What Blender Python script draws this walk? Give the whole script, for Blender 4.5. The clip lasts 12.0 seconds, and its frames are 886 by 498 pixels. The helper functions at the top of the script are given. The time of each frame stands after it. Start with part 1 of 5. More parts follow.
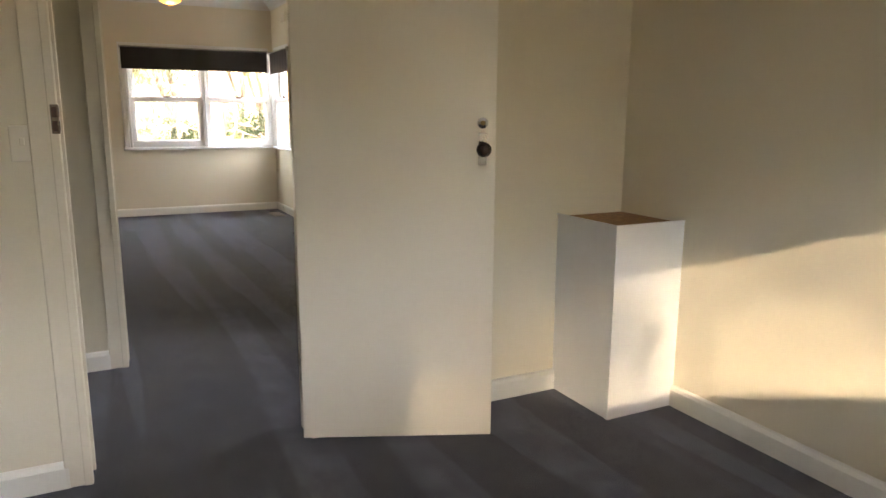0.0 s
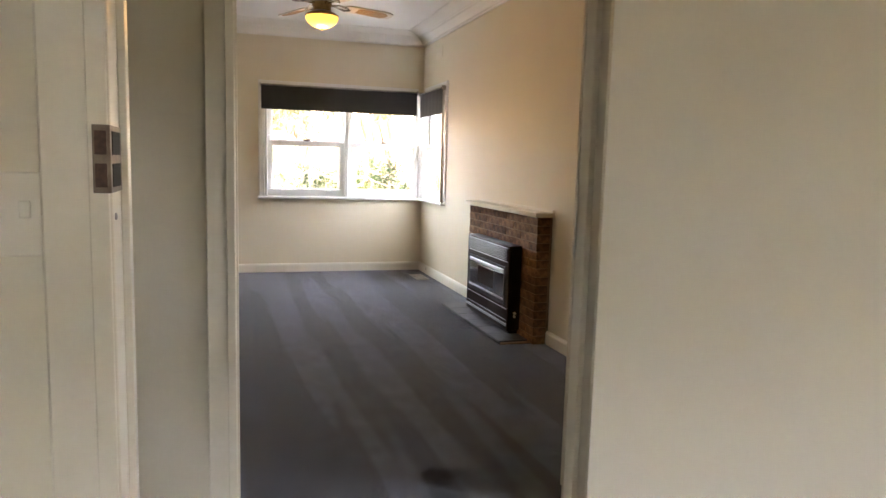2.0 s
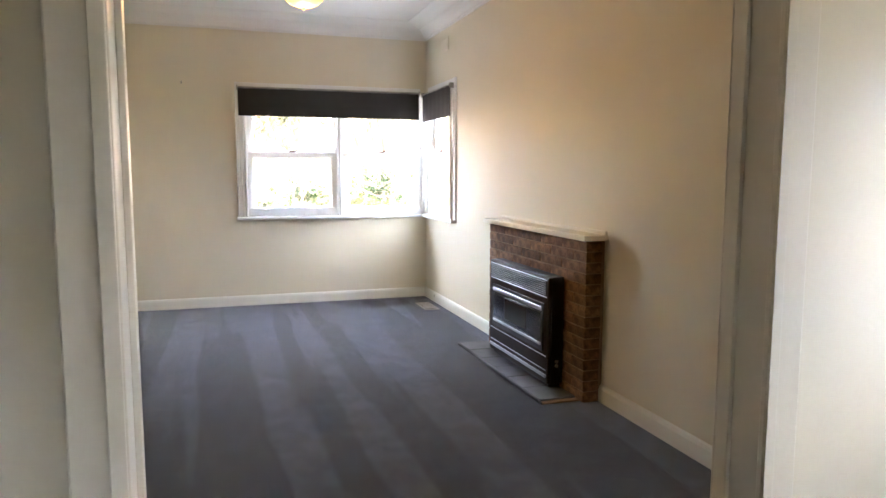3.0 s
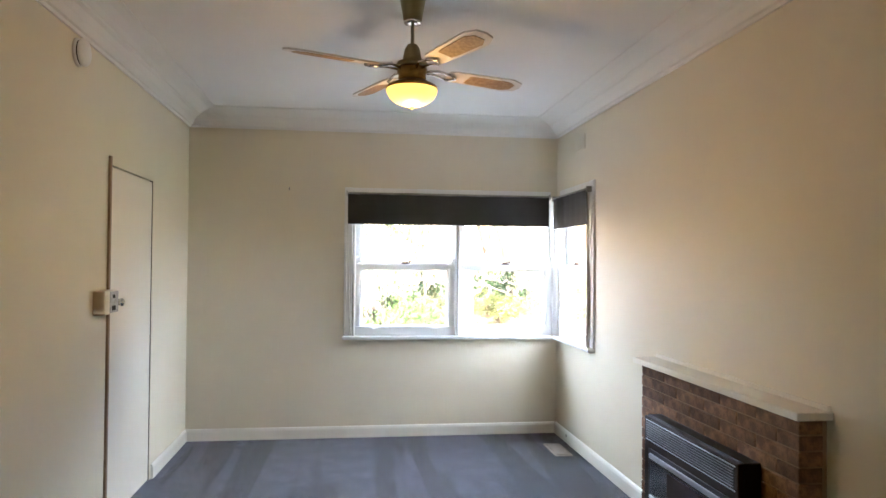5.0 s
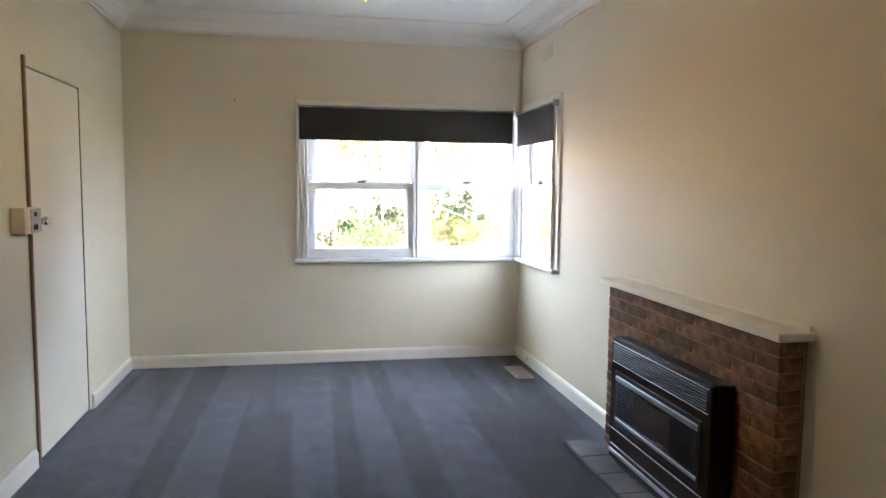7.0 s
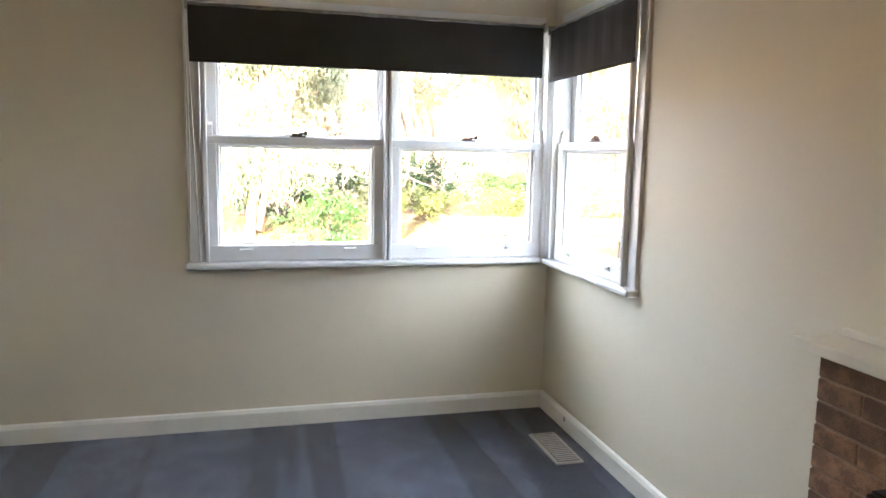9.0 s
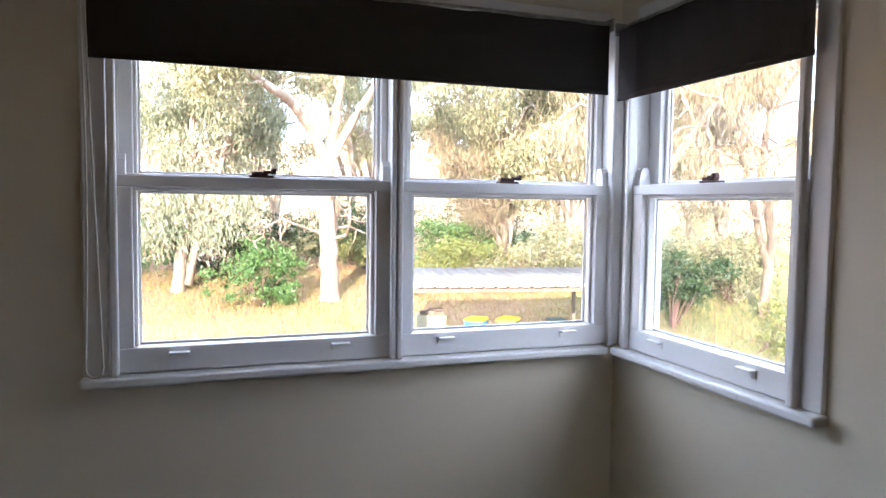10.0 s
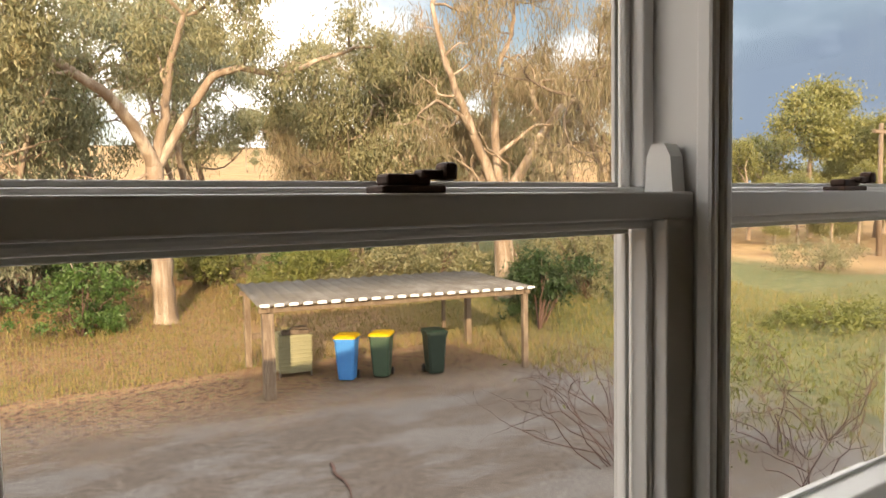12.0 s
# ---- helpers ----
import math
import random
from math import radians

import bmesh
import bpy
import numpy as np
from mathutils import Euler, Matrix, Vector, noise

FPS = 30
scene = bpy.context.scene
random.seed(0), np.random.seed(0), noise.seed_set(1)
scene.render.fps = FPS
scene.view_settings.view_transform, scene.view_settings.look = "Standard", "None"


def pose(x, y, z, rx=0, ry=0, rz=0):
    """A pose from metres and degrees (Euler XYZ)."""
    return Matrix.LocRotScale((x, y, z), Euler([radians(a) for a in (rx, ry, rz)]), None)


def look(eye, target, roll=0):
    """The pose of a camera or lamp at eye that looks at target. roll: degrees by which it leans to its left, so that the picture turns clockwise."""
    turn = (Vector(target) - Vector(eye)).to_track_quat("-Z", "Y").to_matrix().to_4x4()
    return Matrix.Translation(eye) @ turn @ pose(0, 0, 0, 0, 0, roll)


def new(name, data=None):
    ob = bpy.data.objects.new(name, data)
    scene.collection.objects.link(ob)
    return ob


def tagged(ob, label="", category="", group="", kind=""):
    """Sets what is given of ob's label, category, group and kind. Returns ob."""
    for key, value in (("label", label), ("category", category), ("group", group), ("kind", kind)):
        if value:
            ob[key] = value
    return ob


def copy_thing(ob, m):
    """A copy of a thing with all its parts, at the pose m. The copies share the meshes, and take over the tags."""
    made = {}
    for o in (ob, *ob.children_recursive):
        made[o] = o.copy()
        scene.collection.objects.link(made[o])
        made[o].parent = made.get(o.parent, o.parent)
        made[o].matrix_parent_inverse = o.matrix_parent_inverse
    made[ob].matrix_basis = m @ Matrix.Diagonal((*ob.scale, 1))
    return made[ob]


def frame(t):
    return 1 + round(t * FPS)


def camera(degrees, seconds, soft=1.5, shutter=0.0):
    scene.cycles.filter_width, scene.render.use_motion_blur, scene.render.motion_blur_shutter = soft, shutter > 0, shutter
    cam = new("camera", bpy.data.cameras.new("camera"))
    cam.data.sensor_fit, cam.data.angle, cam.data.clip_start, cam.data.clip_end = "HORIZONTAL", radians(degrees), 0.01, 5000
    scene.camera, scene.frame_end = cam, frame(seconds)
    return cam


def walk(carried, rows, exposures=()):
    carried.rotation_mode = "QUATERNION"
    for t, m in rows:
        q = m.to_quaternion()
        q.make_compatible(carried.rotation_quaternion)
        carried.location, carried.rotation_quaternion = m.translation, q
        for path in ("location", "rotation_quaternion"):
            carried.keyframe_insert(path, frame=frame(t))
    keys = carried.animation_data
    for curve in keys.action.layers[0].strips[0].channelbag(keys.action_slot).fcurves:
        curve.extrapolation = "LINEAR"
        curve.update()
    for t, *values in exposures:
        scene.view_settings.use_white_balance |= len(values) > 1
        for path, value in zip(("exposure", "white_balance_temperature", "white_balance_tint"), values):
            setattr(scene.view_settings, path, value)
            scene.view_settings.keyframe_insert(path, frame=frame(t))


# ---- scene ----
cam = camera(64.9, 12.0)
PATH = [
    (0, (-2.278, -9.581, 1.294), (-1.393, -7.828, 0.914), 0.3),
    (0.5, (-2.309, -9.407, 1.274), (-1.652, -7.554, 0.904), 1.5),
    (1, (-2.244, -9.061, 1.246), (-1.722, -7.155, 0.936), 2.1),
    (1.5, (-2.183, -8.566, 1.286), (-1.761, -6.628, 1.03), 1.3),
    (2, (-2.205, -8.046, 1.279), (-1.616, -6.15, 1.035), 1.6),
    (2.5, (-2.145, -7.486, 1.278), (-1.521, -5.597, 1.07), -0.1),
    (4.3, (-1.809, -6.114, 1.406), (-1.445, -4.167, 1.132), 0.6),
    (4.5, (-1.814, -6.081, 1.42), (-1.509, -4.115, 1.219), 0.2),
    (5, (-1.813, -6.023, 1.512), (-1.553, -4.041, 1.546), 0.5),
    (5.5, (-1.815, -6.002, 1.555), (-1.553, -4.024, 1.695), 0.7),
    (6, (-1.817, -6.0, 1.51), (-1.547, -4.018, 1.533), 0.5),
    (6.5, (-1.806, -5.981, 1.46), (-1.482, -4.012, 1.339), 0.5),
    (6.7, (-1.808, -5.923, 1.467), (-1.424, -3.966, 1.314), 0.5),
    (8.5, (-1.498, -4.161, 1.397), (-1.154, -2.205, 1.165), 1.3),
    (9, (-1.496, -3.574, 1.407), (-1.012, -1.652, 1.141), 1.1),
    (9.5, (-1.51, -2.942, 1.39), (-0.935, -1.036, 1.205), -0.2),
    (10, (-1.551, -2.345, 1.402), (-0.885, -0.464, 1.275), 0.7),
    (10.5, (-1.567, -1.839, 1.433), (-0.782, -0.003, 1.305), -0.1),
    (11, (-1.604, -1.36, 1.467), (-0.845, 0.486, 1.35), -0.2),
    (11.5, (-1.701, -0.94, 1.47), (-0.726, 0.803, 1.366), -0.4),
    (11.8, (-1.727, -0.734, 1.474), (-0.652, 0.947, 1.34), -0.3),
    (12, (-1.72, -0.615, 1.469), (-0.623, 1.052, 1.344), -1.0),
]
EXPOSURES = [(0.0, 4.15, 6900, 16), (1.5, 4.2, 6900, 17), (2.0, 4.5, 6600, 17), (2.5, 4.85, 6200, 17), (4.3, 4.68, 5700, 12), (6.7, 4.45, 5600, 12), (8.5, 4.2, 5900, 12), (9.5, 3.5, 5850, 14), (10.0, 2.7, 5600, 19), (10.6, 1.75, 5400, 23), (11.0, 1.4, 6000, 18), (11.4, 1.12, 7000, 16), (12.0, 0.9, 7900, 16)]
walk(cam, [(t, look(e, g, r)) for t, e, g, r in PATH], EXPOSURES)

# ---------------------------------------------------------------- light
SUN_AZ, SUN_EL = 30.0, 17.3          # heading of the light from +y towards +x, height of the sun
world = bpy.data.worlds.new("sky")
scene.world = world
world.use_nodes = True
wn, wl = world.node_tree.nodes, world.node_tree.links
wn.clear()
w_out = wn.new("ShaderNodeOutputWorld")
w_bg = wn.new("ShaderNodeBackground")
w_sky = wn.new("ShaderNodeTexSky")
w_sky.sky_type, w_sky.sun_disc = "NISHITA", False
w_sky.sun_elevation, w_sky.sun_rotation = radians(SUN_EL), radians(180 + SUN_AZ)
w_co = wn.new("ShaderNodeTexCoord")
w_map = wn.new("ShaderNodeMapping")
w_map.inputs["Scale"].default_value = (1.0, 1.0, 2.6)
w_noise = wn.new("ShaderNodeTexNoise")
w_noise.inputs["Scale"].default_value, w_noise.inputs["Detail"].default_value = 2.3, 7.0
w_ramp = wn.new("ShaderNodeValToRGB")
w_ramp.color_ramp.elements[0].position, w_ramp.color_ramp.elements[1].position = 0.34, 0.52
w_shade = wn.new("ShaderNodeTexNoise")
w_shade.inputs["Scale"].default_value, w_shade.inputs["Detail"].default_value = 2.6, 7.0
w_cloud = wn.new("ShaderNodeValToRGB")
w_cloud.color_ramp.elements[0].position, w_cloud.color_ramp.elements[0].color = 0.36, (4.6, 6.2, 8.6, 1)
w_cloud.color_ramp.elements.new(0.20).color = (2.0, 2.9, 4.4, 1)
w_cloud.color_ramp.elements[2].position, w_cloud.color_ramp.elements[2].color = 0.62, (20.0, 21.0, 22.5, 1)
w_mix = wn.new("ShaderNodeMix")
w_mix.data_type = "RGBA"
wl.new(w_co.outputs["Generated"], w_map.inputs["Vector"])
wl.new(w_map.outputs["Vector"], w_noise.inputs["Vector"])
wl.new(w_map.outputs["Vector"], w_shade.inputs["Vector"])
wl.new(w_noise.outputs["Fac"], w_ramp.inputs["Fac"])
w_sep, w_bank, w_sum = wn.new("ShaderNodeSeparateXYZ"), wn.new("ShaderNodeMapRange"), wn.new("ShaderNodeMath")
wl.new(w_co.outputs["Generated"], w_sep.inputs["Vector"])
w_bank.interpolation_type = "SMOOTHSTEP"           # a dark rain bank stands over the right of the paddock
w_bank.inputs["From Min"].default_value, w_bank.inputs["From Max"].default_value = 0.70, 0.84
w_bank.inputs["To Min"].default_value, w_bank.inputs["To Max"].default_value = 0.0, 1.0
wl.new(w_sep.outputs["X"], w_bank.inputs["Value"])
wl.new(w_shade.outputs["Fac"], w_sum.inputs[0])
w_low, w_both, w_drop = wn.new("ShaderNodeMapRange"), wn.new("ShaderNodeMath"), wn.new("ShaderNodeMath")
w_low.interpolation_type = "SMOOTHSTEP"
w_low.inputs["From Min"].default_value, w_low.inputs["From Max"].default_value = 0.15, 0.33
w_low.inputs["To Min"].default_value, w_low.inputs["To Max"].default_value = 1.0, 0.0
wl.new(w_sep.outputs["Z"], w_low.inputs["Value"])
w_both.operation, w_drop.operation = "MULTIPLY", "MULTIPLY_ADD"
w_end, w_span = wn.new("ShaderNodeMapRange"), wn.new("ShaderNodeMath")
w_end.interpolation_type, w_span.operation = "SMOOTHSTEP", "MULTIPLY"     # the bank stops out of view, where bright cloud is added
w_end.inputs["From Min"].default_value, w_end.inputs["From Max"].default_value = 0.915, 0.965
w_end.inputs["To Min"].default_value, w_end.inputs["To Max"].default_value = 1.0, 0.0
wl.new(w_sep.outputs["X"], w_end.inputs["Value"])
wl.new(w_bank.outputs["Result"], w_span.inputs[0])
wl.new(w_end.outputs["Result"], w_span.inputs[1])
wl.new(w_span.outputs["Value"], w_both.inputs[0])
wl.new(w_low.outputs["Result"], w_both.inputs[1])
w_drop.inputs[1].default_value, w_drop.inputs[2].default_value = -0.38, 0.08
wl.new(w_both.outputs["Value"], w_drop.inputs[0])
# unseen bright cloud, added above and east of the bank to light the living room
w_east, w_high, w_added_cloud, w_clear, w_lit = (wn.new("ShaderNodeMapRange"), wn.new("ShaderNodeMapRange"), wn.new("ShaderNodeMath"), wn.new("ShaderNodeMath"), wn.new("ShaderNodeMath"))
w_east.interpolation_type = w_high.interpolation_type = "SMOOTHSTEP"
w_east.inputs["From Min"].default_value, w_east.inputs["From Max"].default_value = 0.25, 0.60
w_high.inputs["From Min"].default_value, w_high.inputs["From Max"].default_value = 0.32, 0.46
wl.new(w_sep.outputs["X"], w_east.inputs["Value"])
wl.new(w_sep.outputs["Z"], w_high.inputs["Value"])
w_added_cloud.operation, w_clear.operation, w_lit.operation = "MULTIPLY", "SUBTRACT", "MAXIMUM"
wl.new(w_east.outputs["Result"], w_added_cloud.inputs[0])
wl.new(w_high.outputs["Result"], w_added_cloud.inputs[1])
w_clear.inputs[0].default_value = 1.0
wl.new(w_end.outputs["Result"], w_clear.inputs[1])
wl.new(w_added_cloud.outputs["Value"], w_lit.inputs[0])
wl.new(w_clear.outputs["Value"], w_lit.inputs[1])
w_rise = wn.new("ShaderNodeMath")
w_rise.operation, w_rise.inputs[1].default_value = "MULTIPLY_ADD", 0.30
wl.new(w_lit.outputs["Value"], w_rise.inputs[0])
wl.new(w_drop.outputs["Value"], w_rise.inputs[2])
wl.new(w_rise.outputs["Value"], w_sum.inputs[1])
wl.new(w_sum.outputs["Value"], w_cloud.inputs["Fac"])
w_max = wn.new("ShaderNodeMath")
w_max.operation = "MAXIMUM"
wl.new(w_ramp.outputs["Color"], w_max.inputs[0])
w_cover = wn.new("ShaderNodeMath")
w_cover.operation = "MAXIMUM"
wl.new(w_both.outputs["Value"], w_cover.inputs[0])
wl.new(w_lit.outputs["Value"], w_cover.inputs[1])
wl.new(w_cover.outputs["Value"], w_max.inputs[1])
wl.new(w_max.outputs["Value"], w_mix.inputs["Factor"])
wl.new(w_sky.outputs["Color"], w_mix.inputs["A"])
wl.new(w_cloud.outputs["Color"], w_mix.inputs["B"])
wl.new(w_mix.outputs["Result"], w_bg.inputs["Color"])
w_bg.inputs["Strength"].default_value = 0.085
wl.new(w_bg.outputs["Background"], w_out.inputs["Surface"])

sun = new("sun", bpy.data.lights.new("sun", "SUN"))
sun.data.energy, sun.data.angle, sun.data.color = 5.0, radians(0.53), (1.0, 0.83, 0.60)
sun_way = Vector((math.sin(radians(SUN_AZ)), math.cos(radians(SUN_AZ)), -math.tan(radians(SUN_EL))))
sun.matrix_world = look((0, 0, 30), Vector((0, 0, 30)) + sun_way)


# ---------------------------------------------------------------- materials
def material(name, base, second=None, rough=0.6, metal=0.0, scale=8.0, fine=120.0, bump=0.1, depth=0.002, amount=0.5,
             stretch=(1, 1, 1), emit=None, power=0.0, per_piece=0.0, coat=0.0, spec=0.5):
    """Painted, stained or bare surface: two colours broken up at two scales, with fine relief."""
    m = bpy.data.materials.new(name)
    m.use_nodes = True
    n, l = m.node_tree.nodes, m.node_tree.links
    b = n["Principled BSDF"]
    b.inputs["Roughness"].default_value, b.inputs["Metallic"].default_value = rough, metal
    b.inputs["Coat Weight"].default_value = coat
    b.inputs["Specular IOR Level"].default_value = spec
    co = n.new("ShaderNodeTexCoord")
    mp = n.new("ShaderNodeMapping")
    mp.inputs["Scale"].default_value = stretch
    l.new(co.outputs["Object"], mp.inputs["Vector"])
    big, small = n.new("ShaderNodeTexNoise"), n.new("ShaderNodeTexNoise")
    big.inputs["Scale"].default_value, big.inputs["Detail"].default_value = scale, 5.0
    small.inputs["Scale"].default_value, small.inputs["Detail"].default_value = fine, 3.0
    for s in (big, small):
        l.new(mp.outputs["Vector"], s.inputs["Vector"])
    both = n.new("ShaderNodeMath")
    both.operation = "MULTIPLY_ADD"
    both.inputs[1].default_value = 0.35
    l.new(small.outputs["Fac"], both.inputs[0])
    l.new(big.outputs["Fac"], both.inputs[2])
    rng = n.new("ShaderNodeMapRange")
    rng.inputs["From Min"].default_value, rng.inputs["From Max"].default_value = 0.45, 0.9
    rng.inputs["To Min"].default_value, rng.inputs["To Max"].default_value = 0.0, amount * 2
    l.new(both.outputs["Value"], rng.inputs["Value"])
    mix = n.new("ShaderNodeMix")
    mix.data_type = "RGBA"
    mix.inputs["A"].default_value = (*base, 1)
    mix.inputs["B"].default_value = (*(second or [c * 0.85 for c in base]), 1)
    l.new(rng.outputs["Result"], mix.inputs["Factor"])
    colour = mix.outputs["Result"]
    if per_piece:
        info, hsv = n.new("ShaderNodeObjectInfo"), n.new("ShaderNodeHueSaturation")
        pr = n.new("ShaderNodeMapRange")
        pr.inputs["To Min"].default_value, pr.inputs["To Max"].default_value = 1 - per_piece, 1 + per_piece
        l.new(info.outputs["Random"], pr.inputs["Value"])
        l.new(pr.outputs["Result"], hsv.inputs["Value"])
        l.new(colour, hsv.inputs["Color"])
        colour = hsv.outputs["Color"]
    l.new(colour, b.inputs["Base Color"])
    if bump:
        bp = n.new("ShaderNodeBump")
        bp.inputs["Strength"].default_value, bp.inputs["Distance"].default_value = bump, depth
        l.new(small.outputs["Fac"], bp.inputs["Height"])
        l.new(bp.outputs["Normal"], b.inputs["Normal"])
    if emit:
        b.inputs["Emission Color"].default_value, b.inputs["Emission Strength"].default_value = (*emit, 1), power
    return m


def leaf_material(name, colours, through_light=0.35):
    m = bpy.data.materials.new(name)
    m.use_nodes = True
    n, l = m.node_tree.nodes, m.node_tree.links
    b = n["Principled BSDF"]
    b.inputs["Roughness"].default_value = 0.5
    g, ramp = n.new("ShaderNodeNewGeometry"), n.new("ShaderNodeValToRGB")
    l.new(g.outputs["Random Per Island"], ramp.inputs["Fac"])
    ramp.color_ramp.elements[0].color, ramp.color_ramp.elements[1].color = (*colours[0], 1), (*colours[-1], 1)
    for i, c in enumerate(colours[1:-1]):
        ramp.color_ramp.elements.new((i + 1) / (len(colours) - 1)).color = (*c, 1)
    tr, mx = n.new("ShaderNodeBsdfTranslucent"), n.new("ShaderNodeMixShader")
    mx.inputs["Fac"].default_value = through_light
    l.new(ramp.outputs["Color"], b.inputs["Base Color"])
    l.new(ramp.outputs["Color"], tr.inputs["Color"])
    l.new(b.outputs["BSDF"], mx.inputs[1])
    l.new(tr.outputs["BSDF"], mx.inputs[2])
    l.new(mx.outputs["Shader"], n["Material Output"].inputs["Surface"])
    return m


def glass_material():
    m = bpy.data.materials.new("window_glass")
    m.use_nodes = True
    n, l = m.node_tree.nodes, m.node_tree.links
    n.remove(n["Principled BSDF"])
    tr, gl, mx, fr = (n.new("ShaderNodeBsdfTransparent"), n.new("ShaderNodeBsdfGlossy"), n.new("ShaderNodeMixShader"), n.new("ShaderNodeMath"))
    lw = n.new("ShaderNodeLayerWeight")
    lw.inputs["Blend"].default_value = 0.5
    pw = n.new("ShaderNodeMath")
    pw.operation, pw.inputs[1].default_value = "POWER", 5.0
    l.new(lw.outputs["Facing"], pw.inputs[0])
    fr.operation, fr.inputs[1].default_value, fr.inputs[2].default_value = "MULTIPLY_ADD", 0.4, 0.006
    tr.inputs["Color"].default_value = (0.93, 0.94, 0.93, 1)
    gl.inputs["Roughness"].default_value = 0.02
    l.new(pw.outputs["Value"], fr.inputs[0])
    l.new(fr.outputs["Value"], mx.inputs["Fac"])
    l.new(tr.outputs["BSDF"], mx.inputs[1])
    l.new(gl.outputs["BSDF"], mx.inputs[2])
    l.new(mx.outputs["Shader"], n["Material Output"].inputs["Surface"])
    return m


def carpet_material():
    """Cut-pile carpet: fibre speckle, and broad lanes where the pile was brushed to and fro."""
    m = material("carpet", (0.070, 0.078, 0.106), (0.041, 0.046, 0.065), rough=0.95, scale=7.0, fine=230.0, bump=0.9, depth=0.006, amount=0.8, spec=0.1)
    n, l = m.node_tree.nodes, m.node_tree.links
    b = n["Principled BSDF"]
    b.inputs["Sheen Weight"].default_value, b.inputs["Sheen Roughness"].default_value = 0.35, 0.4
    co, mp, lanes = n.new("ShaderNodeTexCoord"), n.new("ShaderNodeMapping"), n.new("ShaderNodeTexNoise")
    mp.inputs["Scale"].default_value = (2.7, 0.14, 1.0)
    mp.inputs["Rotation"].default_value = (0, 0, radians(-5))
    lanes.inputs["Scale"].default_value, lanes.inputs["Detail"].default_value = 1.0, 2.0
    l.new(co.outputs["Object"], mp.inputs["Vector"])
    l.new(mp.outputs["Vector"], lanes.inputs["Vector"])
    rng, hsv = n.new("ShaderNodeMapRange"), n.new("ShaderNodeHueSaturation")
    rng.interpolation_type = "SMOOTHSTEP"
    rng.inputs["From Min"].default_value, rng.inputs["From Max"].default_value = 0.485, 0.515
    rng.inputs["To Min"].default_value, rng.inputs["To Max"].default_value = 0.62, 1.36
    l.new(lanes.outputs["Fac"], rng.inputs["Value"])
    l.new(rng.outputs["Result"], hsv.inputs["Value"])
    old = b.inputs["Base Color"].links[0].from_socket
    l.new(old, hsv.inputs["Color"])
    l.new(hsv.outputs["Color"], b.inputs["Base Color"])
    return m


